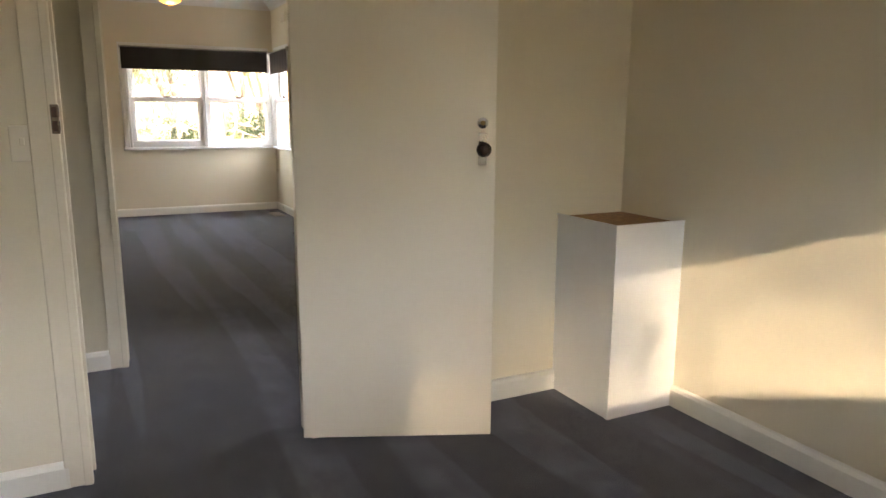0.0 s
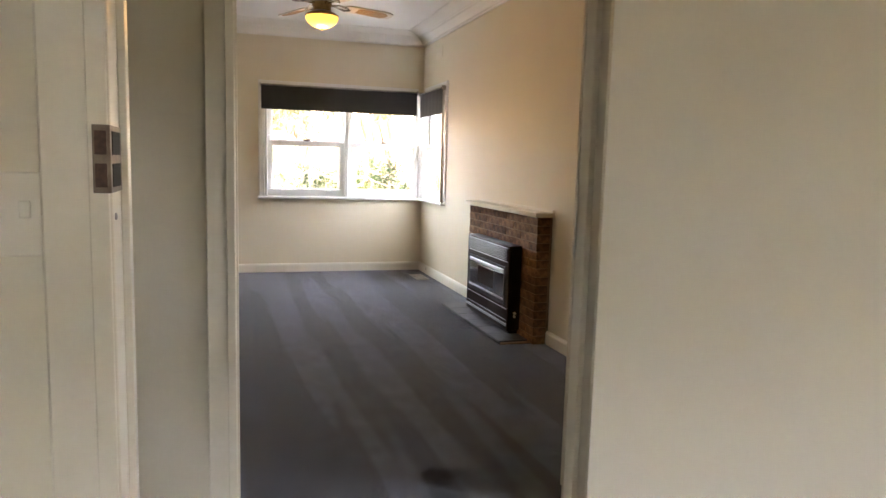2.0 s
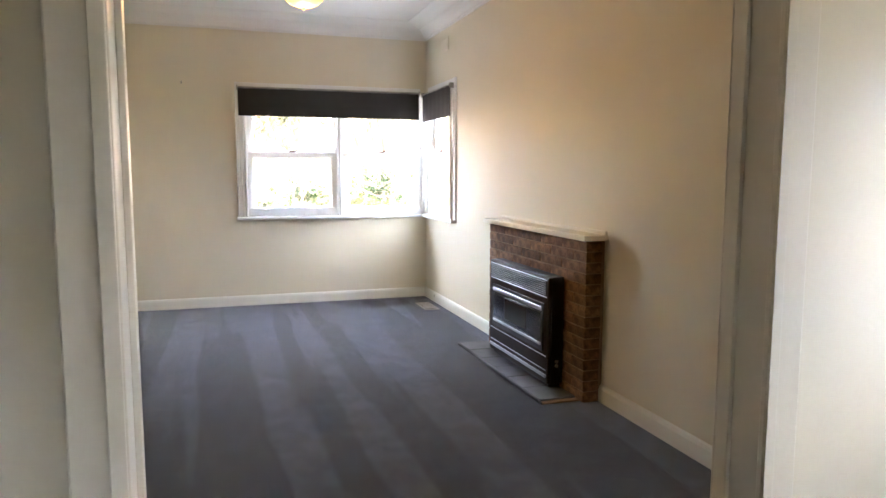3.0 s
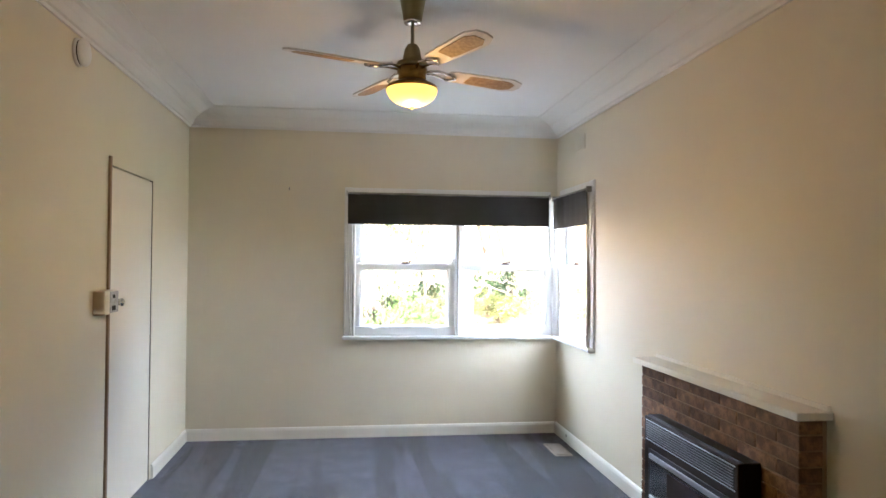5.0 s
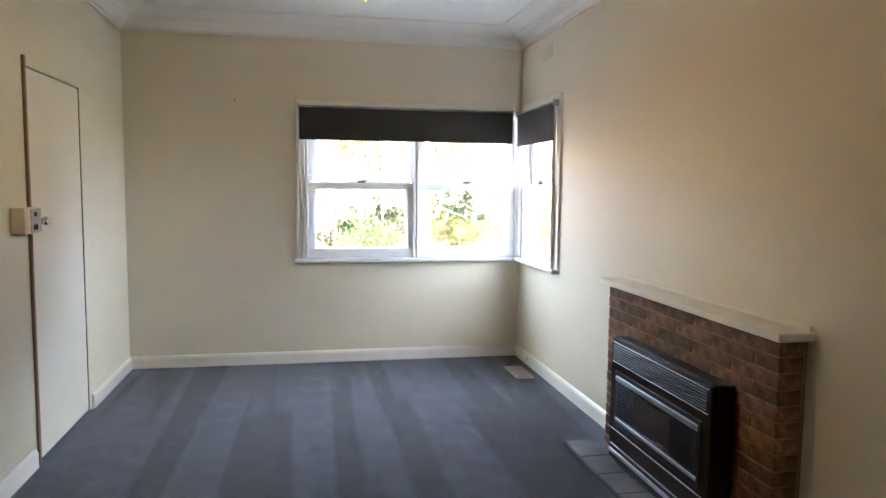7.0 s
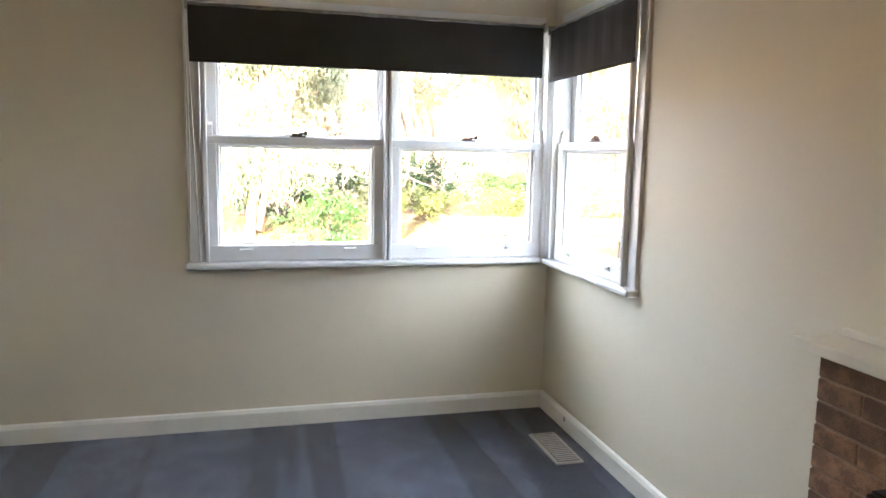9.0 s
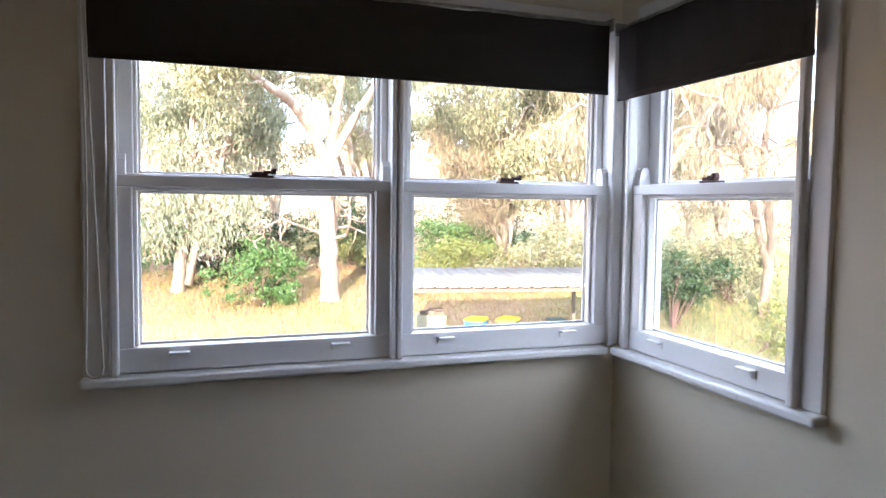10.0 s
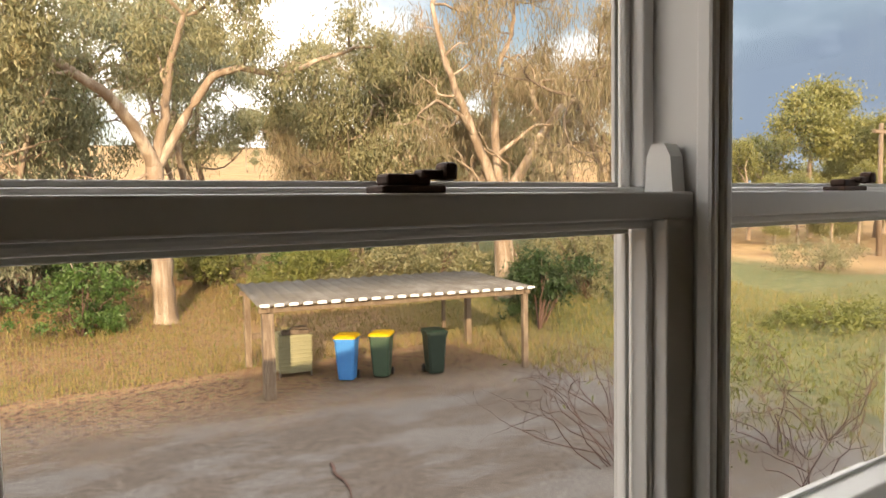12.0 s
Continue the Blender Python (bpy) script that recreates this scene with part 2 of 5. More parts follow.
def ground_material():
    """Grey gravel drive by the house, leaf litter and dry grass beyond, golden paddock on the far hill."""
    m = bpy.data.materials.new("ground")
    m.use_nodes = True
    n, l = m.node_tree.nodes, m.node_tree.links
    b = n["Principled BSDF"]
    b.inputs["Roughness"].default_value = 0.95
    co = n.new("ShaderNodeTexCoord")

    def noise_of(scale, detail=6.0):
        x = n.new("ShaderNodeTexNoise")
        x.inputs["Scale"].default_value, x.inputs["Detail"].default_value = scale, detail
        l.new(co.outputs["Object"], x.inputs["Vector"])
        return x.outputs["Fac"]

    def ramp_of(fac, stops):
        r = n.new("ShaderNodeValToRGB")
        e = r.color_ramp.elements
        e[0].position, e[0].color = stops[0][0], (*stops[0][1], 1)
        e[1].position, e[1].color = stops[-1][0], (*stops[-1][1], 1)
        for p, c in stops[1:-1]:
            e.new(p).color = (*c, 1)
        l.new(fac, r.inputs["Fac"])
        return r.outputs["Color"]

    def mix_of(fac, a, c):
        x = n.new("ShaderNodeMix")
        x.data_type = "RGBA"
        l.new(fac, x.inputs["Factor"])
        l.new(a, x.inputs["A"])
        l.new(c, x.inputs["B"])
        return x.outputs["Result"]

    stones = ramp_of(noise_of(17.0, 8.0), [(0.28, (0.11, 0.098, 0.092)), (0.55, (0.18, 0.163, 0.153)), (0.75, (0.27, 0.247, 0.232))])
    loam = ramp_of(noise_of(9.0, 10.0), [(0.3, (0.085, 0.066, 0.055)), (0.55, (0.135, 0.108, 0.090)), (0.72, (0.21, 0.175, 0.145))])
    worn = n.new("ShaderNodeMapRange")
    worn.interpolation_type = "SMOOTHSTEP"
    worn.inputs["From Min"].default_value, worn.inputs["From Max"].default_value = 0.44, 0.58
    way = n.new("ShaderNodeMapping")
    way.inputs["Scale"].default_value = (0.45, 1.0, 1.0)
    way.inputs["Rotation"].default_value = (0, 0, radians(14))
    tracks = n.new("ShaderNodeTexNoise")
    tracks.inputs["Scale"].default_value, tracks.inputs["Detail"].default_value, tracks.inputs["Roughness"].default_value = 0.9, 9.0, 0.62
    l.new(co.outputs["Object"], way.inputs["Vector"])
    l.new(way.outputs["Vector"], tracks.inputs["Vector"])
    l.new(tracks.outputs["Fac"], worn.inputs["Value"])
    gravel = mix_of(worn.outputs["Result"], loam, stones)
    litter = ramp_of(noise_of(7.0, 12.0), [(0.34, (0.10, 0.052, 0.034)), (0.46, (0.24, 0.13, 0.075)), (0.55, (0.36, 0.22, 0.12)), (0.64, (0.17, 0.16, 0.06))])
    paddock = ramp_of(noise_of(0.25, 10.0), [(0.3, (0.23, 0.13, 0.058)), (0.5, (0.35, 0.215, 0.095)), (0.7, (0.42, 0.28, 0.13))])
    sep = n.new("ShaderNodeSeparateXYZ")
    l.new(co.outputs["Object"], sep.inputs["Vector"])

    def zone(lo, hi, wob, axis="Y"):
        """0 before lo metres ahead of the house, 1 past hi, with a ragged edge."""
        a = n.new("ShaderNodeMath")
        a.operation = "MULTIPLY_ADD"
        a.inputs[1].default_value = wob
        l.new(noise_of(0.45, 8.0), a.inputs[0])
        l.new(sep.outputs[axis], a.inputs[2])
        r = n.new("ShaderNodeMapRange")
        r.inputs["From Min"].default_value, r.inputs["From Max"].default_value = lo + wob / 2, hi + wob / 2
        l.new(a.outputs["Value"], r.inputs["Value"])
        return r.outputs["Result"]

    colour = mix_of(zone(11.0, 14.5, 4.0), gravel, litter)
    green = ramp_of(noise_of(4.0, 10.0), [(0.35, (0.07, 0.085, 0.03)), (0.52, (0.13, 0.145, 0.045)), (0.68, (0.22, 0.17, 0.08))])
    colour = mix_of(zone(9.0, 13.0, 5.0, "X"), colour, green)
    both = n.new("ShaderNodeMath")
    both.operation = "MAXIMUM"
    l.new(zone(34.0, 46.0, 8.0), both.inputs[0])
    l.new(zone(32.0, 36.0, 8.0, "X"), both.inputs[1])
    colour = mix_of(both.outputs["Value"], colour, paddock)
    l.new(colour, b.inputs["Base Color"])
    bp = n.new("ShaderNodeBump")
    bp.inputs["Strength"].default_value, bp.inputs["Distance"].default_value = 0.6, 0.02
    l.new(noise_of(26.0, 8.0), bp.inputs["Height"])
    l.new(bp.outputs["Normal"], b.inputs["Normal"])
    return m


def screen_material():
    """Fine grey insect mesh: mostly see-through, a little dusty."""
    m = bpy.data.materials.new("insect_mesh")
    m.use_nodes = True
    n, l = m.node_tree.nodes, m.node_tree.links
    b = n["Principled BSDF"]
    b.inputs["Base Color"].default_value, b.inputs["Roughness"].default_value = (0.22, 0.21, 0.20, 1), 0.8
    co, weave, dust, rng, tr, mx = (n.new("ShaderNodeTexCoord"), n.new("ShaderNodeTexWave"), n.new("ShaderNodeTexNoise"), n.new("ShaderNodeMath"), n.new("ShaderNodeBsdfTransparent"), n.new("ShaderNodeMixShader"))
    weave.bands_direction, dust.inputs["Scale"].default_value = "X", 5.0
    weave.inputs["Scale"].default_value = 95.0
    l.new(co.outputs["Object"], weave.inputs["Vector"])
    l.new(co.outputs["Object"], dust.inputs["Vector"])
    rng.operation, rng.inputs[1].default_value, rng.inputs[2].default_value = "MULTIPLY_ADD", 0.12, 0.05
    both = n.new("ShaderNodeMath")
    both.operation = "MULTIPLY"
    l.new(weave.outputs["Fac"], both.inputs[0])
    l.new(dust.outputs["Fac"], both.inputs[1])
    l.new(both.outputs["Value"], rng.inputs[0])
    l.new(rng.outputs["Value"], mx.inputs["Fac"])
    l.new(tr.outputs["BSDF"], mx.inputs[1])
    l.new(b.outputs["BSDF"], mx.inputs[2])
    l.new(mx.outputs["Shader"], n["Material Output"].inputs["Surface"])
    return m


M_SCREEN = screen_material()
M_WALL = material("cream_wall_paint", (0.735, 0.675, 0.53), (0.70, 0.64, 0.495), rough=0.55, scale=1.6, fine=90, bump=0.12, depth=0.002, amount=0.4)
M_CEIL = material("white_ceiling_paint", (0.80, 0.79, 0.76), (0.76, 0.75, 0.72), rough=0.8, scale=1.2, fine=80, bump=0.1, amount=0.4)
M_TRIM = material("cream_gloss_trim", (0.76, 0.70, 0.58), (0.71, 0.65, 0.52), rough=0.32, scale=5, fine=60, bump=0.06, amount=0.5)
M_WHITE = material("white_gloss_paint", (0.80, 0.80, 0.79), (0.76, 0.76, 0.75), rough=0.33, scale=4, fine=45, bump=0.05, amount=0.25)
M_SKIRT = material("pale_cream_gloss", (0.82, 0.80, 0.73), (0.77, 0.75, 0.67), rough=0.35, scale=5, fine=60, bump=0.06, amount=0.4)
M_DOOR = material("cream_door_paint", (0.76, 0.71, 0.60), (0.73, 0.68, 0.565), rough=0.45, scale=1.5, fine=60, bump=0.04, amount=0.25)
M_CARPET = carpet_material()
M_BLIND = material("charcoal_blind_fabric", (0.022, 0.020, 0.020), (0.032, 0.029, 0.028), rough=0.85, scale=3, fine=600, bump=0.3, depth=0.001)
M_GLASS = glass_material()
M_BRICK = material("brown_brick", (0.33, 0.165, 0.075), (0.15, 0.078, 0.040), rough=0.85, scale=22, fine=160, bump=0.7, depth=0.004, amount=0.75, per_piece=0.35)
M_MORTAR = material("sandy_mortar", (0.34, 0.21, 0.12), (0.24, 0.15, 0.085), rough=0.95, scale=12, fine=220, bump=0.6, depth=0.003)
M_TILE = material("slate_hearth_tile", (0.105, 0.10, 0.105), (0.06, 0.056, 0.058), rough=0.5, scale=9, fine=70, bump=0.3, per_piece=0.2)
M_HEATER = material("brown_enamel_steel", (0.030, 0.019, 0.014), (0.020, 0.013, 0.010), rough=0.45, metal=0.0, spec=0.15, scale=6, fine=150, bump=0.05)
M_BLACK = material("black_metal", (0.012, 0.012, 0.012), (0.02, 0.02, 0.02), rough=0.4, metal=0.3, fine=200, bump=0.05)
M_CHROME = material("chrome", (0.75, 0.75, 0.77), (0.62, 0.62, 0.64), rough=0.16, metal=1.0, bump=0.02)
M_TRIMMETAL = material("satin_chrome_trim", (0.42, 0.42, 0.44), (0.30, 0.30, 0.31), rough=0.28, metal=1.0, bump=0.02)
M_LOUVRE = material("satin_louvre_metal", (0.13, 0.125, 0.125), (0.08, 0.078, 0.08), rough=0.34, metal=0.9, bump=0.02)
M_SMOKED = material("smoked_fire_glass", (0.012, 0.011, 0.010), (0.02, 0.017, 0.014), rough=0.12, bump=0.0, coat=0.6)
M_BRASS = material("antique_brass", (0.42, 0.30, 0.13), (0.22, 0.15, 0.07), rough=0.3, metal=1.0, scale=25, fine=200, bump=0.05)
M_FANBODY = material("olive_beige_enamel", (0.36, 0.32, 0.20), (0.31, 0.27, 0.16), rough=0.35, scale=10, bump=0.03)
M_BLADE = material("white_fan_blade", (0.66, 0.63, 0.56), (0.58, 0.54, 0.46), rough=0.4, scale=12, fine=90, bump=0.05)
M_CANE = material("woven_cane", (0.45, 0.32, 0.17), (0.30, 0.20, 0.10), rough=0.7, scale=60, fine=500, bump=0.5, amount=0.8)
M_BOWL = material("amber_glass_bowl", (0.9, 0.6, 0.2), rough=0.25, bump=0.0, emit=(1.0, 0.47, 0.065), power=0.13)
M_PLASTIC = material("white_plastic", (0.78, 0.77, 0.73), (0.70, 0.69, 0.64), rough=0.4, bump=0.02)
M_STEEL = material("worn_steel", (0.45, 0.44, 0.42), (0.25, 0.24, 0.22), rough=0.35, metal=0.9, scale=30, bump=0.1)
M_DARKKNOB = material("dark_bakelite", (0.018, 0.010, 0.008), (0.03, 0.016, 0.012), rough=0.25, bump=0.02)
M_CHIP = material("raw_chipboard", (0.36, 0.20, 0.075), (0.25, 0.13, 0.05), rough=0.85, scale=40, fine=260, bump=0.4, amount=0.8)
M_VENT = material("beige_vent_metal", (0.45, 0.41, 0.36), (0.36, 0.32, 0.28), rough=0.5, metal=0.2, scale=20, bump=0.1)
# near-black colour in place of the shade inside holes, slots and gaps
M_DARK = material("void_shade_black", (0.02, 0.02, 0.02), rough=0.9, bump=0.0)
M_JAMBEDGE = material("bare_brown_timber", (0.30, 0.21, 0.13), (0.22, 0.15, 0.09), rough=0.6, scale=9, fine=90, bump=0.2, stretch=(2, 2, 0.3))
M_OLDSTEEL = material("tarnished_steel", (0.20, 0.16, 0.12), (0.11, 0.08, 0.06), rough=0.45, metal=0.6, scale=40, bump=0.2)
M_RUST = material("rusty_latch", (0.10, 0.055, 0.04), (0.05, 0.03, 0.025), rough=0.6, metal=0.5, scale=60, bump=0.3)
M_CLADDING = material("weatherboard_paint", (0.62, 0.60, 0.55), (0.55, 0.53, 0.47), rough=0.6, scale=3, bump=0.1)
M_ROOFIRON = material("roof_iron", (0.30, 0.28, 0.27), (0.22, 0.19, 0.17), rough=0.55, metal=0.4, scale=2, bump=0.2)
M_SHEDROOF = material("weathered_corrugated_iron", (0.21, 0.20, 0.19), (0.12, 0.105, 0.09), rough=0.6, metal=0.2, scale=1.8, fine=40, bump=0.2, amount=0.8)
M_OLDTIMBER = material("grey_weathered_timber", (0.33, 0.26, 0.19), (0.17, 0.12, 0.085), rough=0.9, scale=7, fine=60, bump=0.6, depth=0.01, stretch=(3, 3, 0.4), amount=0.8)
M_BINBLUE = material("blue_bin_plastic", (0.05, 0.27, 0.66), (0.04, 0.22, 0.56), rough=0.45, scale=8, bump=0.05)
M_BINGREEN = material("green_bin_plastic", (0.055, 0.10, 0.065), (0.045, 0.082, 0.052), rough=0.5, scale=8, bump=0.05)
M_BINDARK = material("dark_bin_plastic", (0.022, 0.045, 0.032), (0.018, 0.034, 0.026), rough=0.5, scale=8, bump=0.05)
M_YELLOW = material("yellow_lid_plastic", (0.78, 0.52, 0.02), (0.70, 0.45, 0.02), rough=0.45, scale=8, bump=0.04)
M_CRATE = material("fawn_ribbed_metal", (0.33, 0.32, 0.20), (0.26, 0.25, 0.15), rough=0.55, metal=0.2, scale=5, bump=0.1)
M_GROUND = ground_material()
M_BARKPALE = material("pale_gum_bark", (0.52, 0.44, 0.36), (0.25, 0.18, 0.13), rough=0.85, scale=1.6, fine=18, bump=0.5, depth=0.02, stretch=(2.5, 2.5, 0.5), amount=0.85)
M_BARKGREY = material("grey_brown_bark", (0.26, 0.20, 0.15), (0.13, 0.095, 0.07), rough=0.95, scale=2, fine=22, bump=0.8, depth=0.03, stretch=(3, 3, 0.5), amount=0.85)
M_TWIG = material("bare_twig_bark", (0.16, 0.085, 0.07), (0.10, 0.06, 0.05), rough=0.9, scale=8, bump=0.2)
M_GUMLEAF = leaf_material("grey_green_gum_leaf", [(0.17, 0.2, 0.115), (0.29, 0.31, 0.2), (0.4, 0.41, 0.29), (0.22, 0.21, 0.12)])
M_OLIVELEAF = leaf_material("olive_leaf", [(0.15, 0.16, 0.085), (0.26, 0.255, 0.14), (0.36, 0.335, 0.2), (0.2, 0.185, 0.095)])
M_BROWNLEAF = leaf_material("brown_drooping_leaf", [(0.2, 0.145, 0.09), (0.33, 0.25, 0.16), (0.27, 0.23, 0.13), (0.17, 0.15, 0.08)])
M_GREENLEAF = leaf_material("bright_green_leaf", [(0.06, 0.13, 0.03), (0.10, 0.19, 0.05), (0.14, 0.22, 0.07)])
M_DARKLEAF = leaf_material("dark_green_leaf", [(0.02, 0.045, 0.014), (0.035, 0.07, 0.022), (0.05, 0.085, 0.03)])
M_LIMELEAF = leaf_material("yellow_green_leaf", [(0.16, 0.18, 0.045), (0.25, 0.25, 0.08), (0.13, 0.16, 0.04)])
M_FARLEAF = leaf_material("far_olive_leaf", [(0.15, 0.165, 0.055), (0.25, 0.25, 0.08), (0.3, 0.28, 0.11), (0.11, 0.13, 0.05)])
M_DRYGRASS = leaf_material("dry_grass_blade", [(0.30, 0.21, 0.08), (0.42, 0.32, 0.13), (0.22, 0.21, 0.06), (0.17, 0.19, 0.05)])


# ---------------------------------------------------------------- building blocks
def box_bm(lo, hi, bevel=0.0, bm=None):
    bm = bm or bmesh.new()
    lo, hi = [min(a, b) for a, b in zip(lo, hi)], [max(a, b) for a, b in zip(lo, hi)]
    made = bmesh.ops.create_cube(bm, size=1.0)["verts"]
    for v in made:
        v.co = Vector([lo[i] if v.co[i] < 0 else hi[i] for i in range(3)])
    if bevel:
        es = list({e for v in made for e in v.link_edges})
        bmesh.ops.bevel(bm, geom=es, offset=bevel, segments=2, affect="EDGES", profile=0.5)
    return bm


def lathe_bm(profile, centre=(0, 0, 0), axis="z", n=24, bm=None):
    """A turned solid: (radius, height) pairs round an axis through centre."""
    bm = bm or bmesh.new()
    rings = []
    for r, h in profile:
        ring = []
        for i in range(n):
            a = 2 * math.pi * i / n
            p = (r * math.cos(a), r * math.sin(a), h)
            p = {"z": p, "x": (p[2], p[0], p[1]), "y": (p[1], p[2], p[0])}[axis]
            ring.append(bm.verts.new(Vector(p) + Vector(centre)))
        rings.append(ring)
    for a, b in zip(rings, rings[1:]):
        for i in range(n):
            bm.faces.new((a[i], a[(i + 1) % n], b[(i + 1) % n], b[i]))
    for ring, flip in ((rings[0], True), (rings[-1], False)):
        bm.faces.new(ring[::-1] if flip else ring)
    bmesh.ops.recalc_face_normals(bm, faces=bm.faces[:])
    for f in bm.faces:
        f.smooth = len(f.verts) == 4
    return bm


def tube_bm(points, radius, n=8, bm=None):
    bm = bm or bmesh.new()
    pts = [Vector(p) for p in points]
    radii = radius if isinstance(radius, (list, tuple)) else [radius] * len(pts)
    rings = []
    for i, p in enumerate(pts):
        way = (pts[min(i + 1, len(pts) - 1)] - pts[max(i - 1, 0)]).normalized()
        side = way.cross(Vector((0.31, 0.17, 0.93)) if abs(way.z) < 0.9 else Vector((1, 0.2, 0))).normalized()
        up = side.cross(way)
        rings.append([bm.verts.new(p + (side * math.cos(a) + up * math.sin(a)) * radii[i]) for a in [2 * math.pi * k / n for k in range(n)]])
    for a, b in zip(rings, rings[1:]):
        for i in range(n):
            bm.faces.new((a[i], a[(i + 1) % n], b[(i + 1) % n], b[i])).smooth = True
    bm.faces.new(rings[0][::-1]), bm.faces.new(rings[-1])
    bmesh.ops.recalc_face_normals(bm, faces=bm.faces[:])
    return bm


def mesh_of(name, bm, mat):
    me = bpy.data.meshes.new(name)
    bm.to_mesh(me)
    bm.free()
    me.materials.append(mat)
    return me


def thing(name, at, label, category, group=""):
    return tagged_at(new(name), at, label, category, group)


def tagged_at(ob, at, label, category, group=""):
    ob.location = at
    ob.empty_display_size = 0.1
    return tagged(ob, label, category, group)


def origin_of(ob):
    p = Vector((0, 0, 0))
    while ob is not None:
        p += ob.location
        ob = ob.parent
    return p


def part(name, bm, mat, parent=None, label=""):
    """Links a bmesh, given in world metres, as one mesh object under a thing or a part."""
    if parent is not None:
        bmesh.ops.translate(bm, verts=bm.verts[:], vec=-origin_of(parent))
    ob = new(name, mesh_of(name, bm, mat))
    ob.parent = parent
    return tagged(ob, label) if label else ob


def solo(name, bm, mat, at, label, category, group=""):
    """A thing that is one mesh."""
    bmesh.ops.translate(bm, verts=bm.verts[:], vec=-Vector(at))
    ob = new(name, mesh_of(name, bm, mat))
    ob.location = at
    return tagged(ob, label, category, group)


def structure(name, bm, mat, label, category="building part"):
    return tagged(new(name, mesh_of(name, bm, mat)), label, category, kind="structure")


def wall_bm(axis, d0, d1, u0, u1, z0, z1, holes=()):
    """A slab wall with rectangular openings through it. axis: the one across its thickness; u runs along it."""
    us = sorted({u0, u1, *[h[0] for h in holes], *[h[1] for h in holes]})
    zs = sorted({z0, z1, *[h[2] for h in holes], *[h[3] for h in holes]})
    us, zs = [u for u in us if u0 <= u <= u1], [z for z in zs if z0 <= z <= z1]

    def solid(i, j):
        if not (0 <= i < len(us) - 1 and 0 <= j < len(zs) - 1):
            return False
        u, z = (us[i] + us[i + 1]) / 2, (zs[j] + zs[j + 1]) / 2
        return not any(h[0] < u < h[1] and h[2] < z < h[3] for h in holes)

    bm, seen = bmesh.new(), {}

    def v(u, d, z):
        key = (u, d, z)
        if key not in seen:
            seen[key] = bm.verts.new((d, u, z) if axis == "x" else (u, d, z))
        return seen[key]

    for i in range(len(us) - 1):
        for j in range(len(zs) - 1):
            if not solid(i, j):
                continue
            a, b, c, e = us[i], us[i + 1], zs[j], zs[j + 1]
            for d in (d0, d1):
                bm.faces.new((v(a, d, c), v(b, d, c), v(b, d, e), v(a, d, e)))
            if not solid(i - 1, j):
                bm.faces.new((v(a, d0, c), v(a, d1, c), v(a, d1, e), v(a, d0, e)))
            if not solid(i + 1, j):
                bm.faces.new((v(b, d0, c), v(b, d1, c), v(b, d1, e), v(b, d0, e)))
            if not solid(i, j - 1):
                bm.faces.new((v(a, d0, c), v(b, d0, c), v(b, d1, c), v(a, d1, c)))
            if not solid(i, j + 1):
                bm.faces.new((v(a, d0, e), v(b, d0, e), v(b, d1, e), v(a, d1, e)))
    bmesh.ops.recalc_face_normals(bm, faces=bm.faces[:])
    return bm


def run_bm(profile, a, b, out):
    """A moulding: (offset out of the wall, height) pairs drawn along the floor line a-b; out is the wall's normal."""
    bm = bmesh.new()
    out = Vector(out)
    ends = [[bm.verts.new(Vector(p) + out * o + Vector((0, 0, h))) for o, h in profile] for p in (a, b)]
    k = len(profile)
    for i in range(k):
        bm.faces.new((ends[0][i], ends[0][(i + 1) % k], ends[1][(i + 1) % k], ends[1][i]))
    bm.faces.new(ends[0][::-1]), bm.faces.new(ends[1])
    bmesh.ops.recalc_face_normals(bm, faces=bm.faces[:])
    return bm


# ---------------------------------------------------------------- the house
LX, CEIL = -3.165, 2.745              # left wall of the living room; ceiling height
HALL_B, HALL_A = -5.77, -5.65         # wall between hall and living room
DOOR_B, DOOR_A = -6.98, -6.86         # wall between back room and hall
BACK = -11.2                          # window wall of the back room
FW = 0.14                             # outer wall thickness
SILL, HEAD = 0.862, 2.085

structure("floor", box_bm((-5.3, BACK - FW, -0.12), (FW, FW, 0.0)), M_CARPET, "dark blue-grey cut-pile carpet with brushed lanes", "carpet")
structure("ceiling", box_bm((-5.3, BACK - FW, CEIL), (FW, FW, CEIL + 0.1)), M_CEIL, "flat white painted ceiling", "ceiling")
structure("wall_window", wall_bm("y", 0.0, FW, -5.3, FW, -0.12, CEIL, [(-1.808, FW + 1, SILL, HEAD)]), M_WALL, "cream painted plaster wall below and beside a corner window", "wall")
# the second opening in wall_fireplace is out of view, added to light the hall
structure("wall_fireplace", wall_bm("x", 0.0, FW, BACK - FW, 0.0, -0.12, CEIL, [(-0.935, 0.01, SILL, HEAD), (-6.55, -6.15, 1.0, 1.75)]), M_WALL, "cream painted plaster wall behind the fireplace", "wall")
structure("wall_cupboard", wall_bm("x", LX - 0.12, LX, HALL_A, 0.0, 0.0, CEIL, [(-1.925, -1.035, 0.0, 2.040)]), M_WALL, "cream painted plaster wall with a built-in cupboard", "wall")
structure("wall_hall", wall_bm("y", HALL_B, HALL_A, -5.2, 0.0, 0.0, CEIL, [(-2.205, -0.905, 0.0, 2.08)]), M_WALL, "cream painted wall with a wide cased opening", "wall")
structure("wall_door", wall_bm("y", DOOR_B, DOOR_A, -5.2, 0.0, 0.0, CEIL, [(-2.38, -1.54, 0.0, 2.065)]), M_WALL, "cream painted wall with a doorway", "wall")
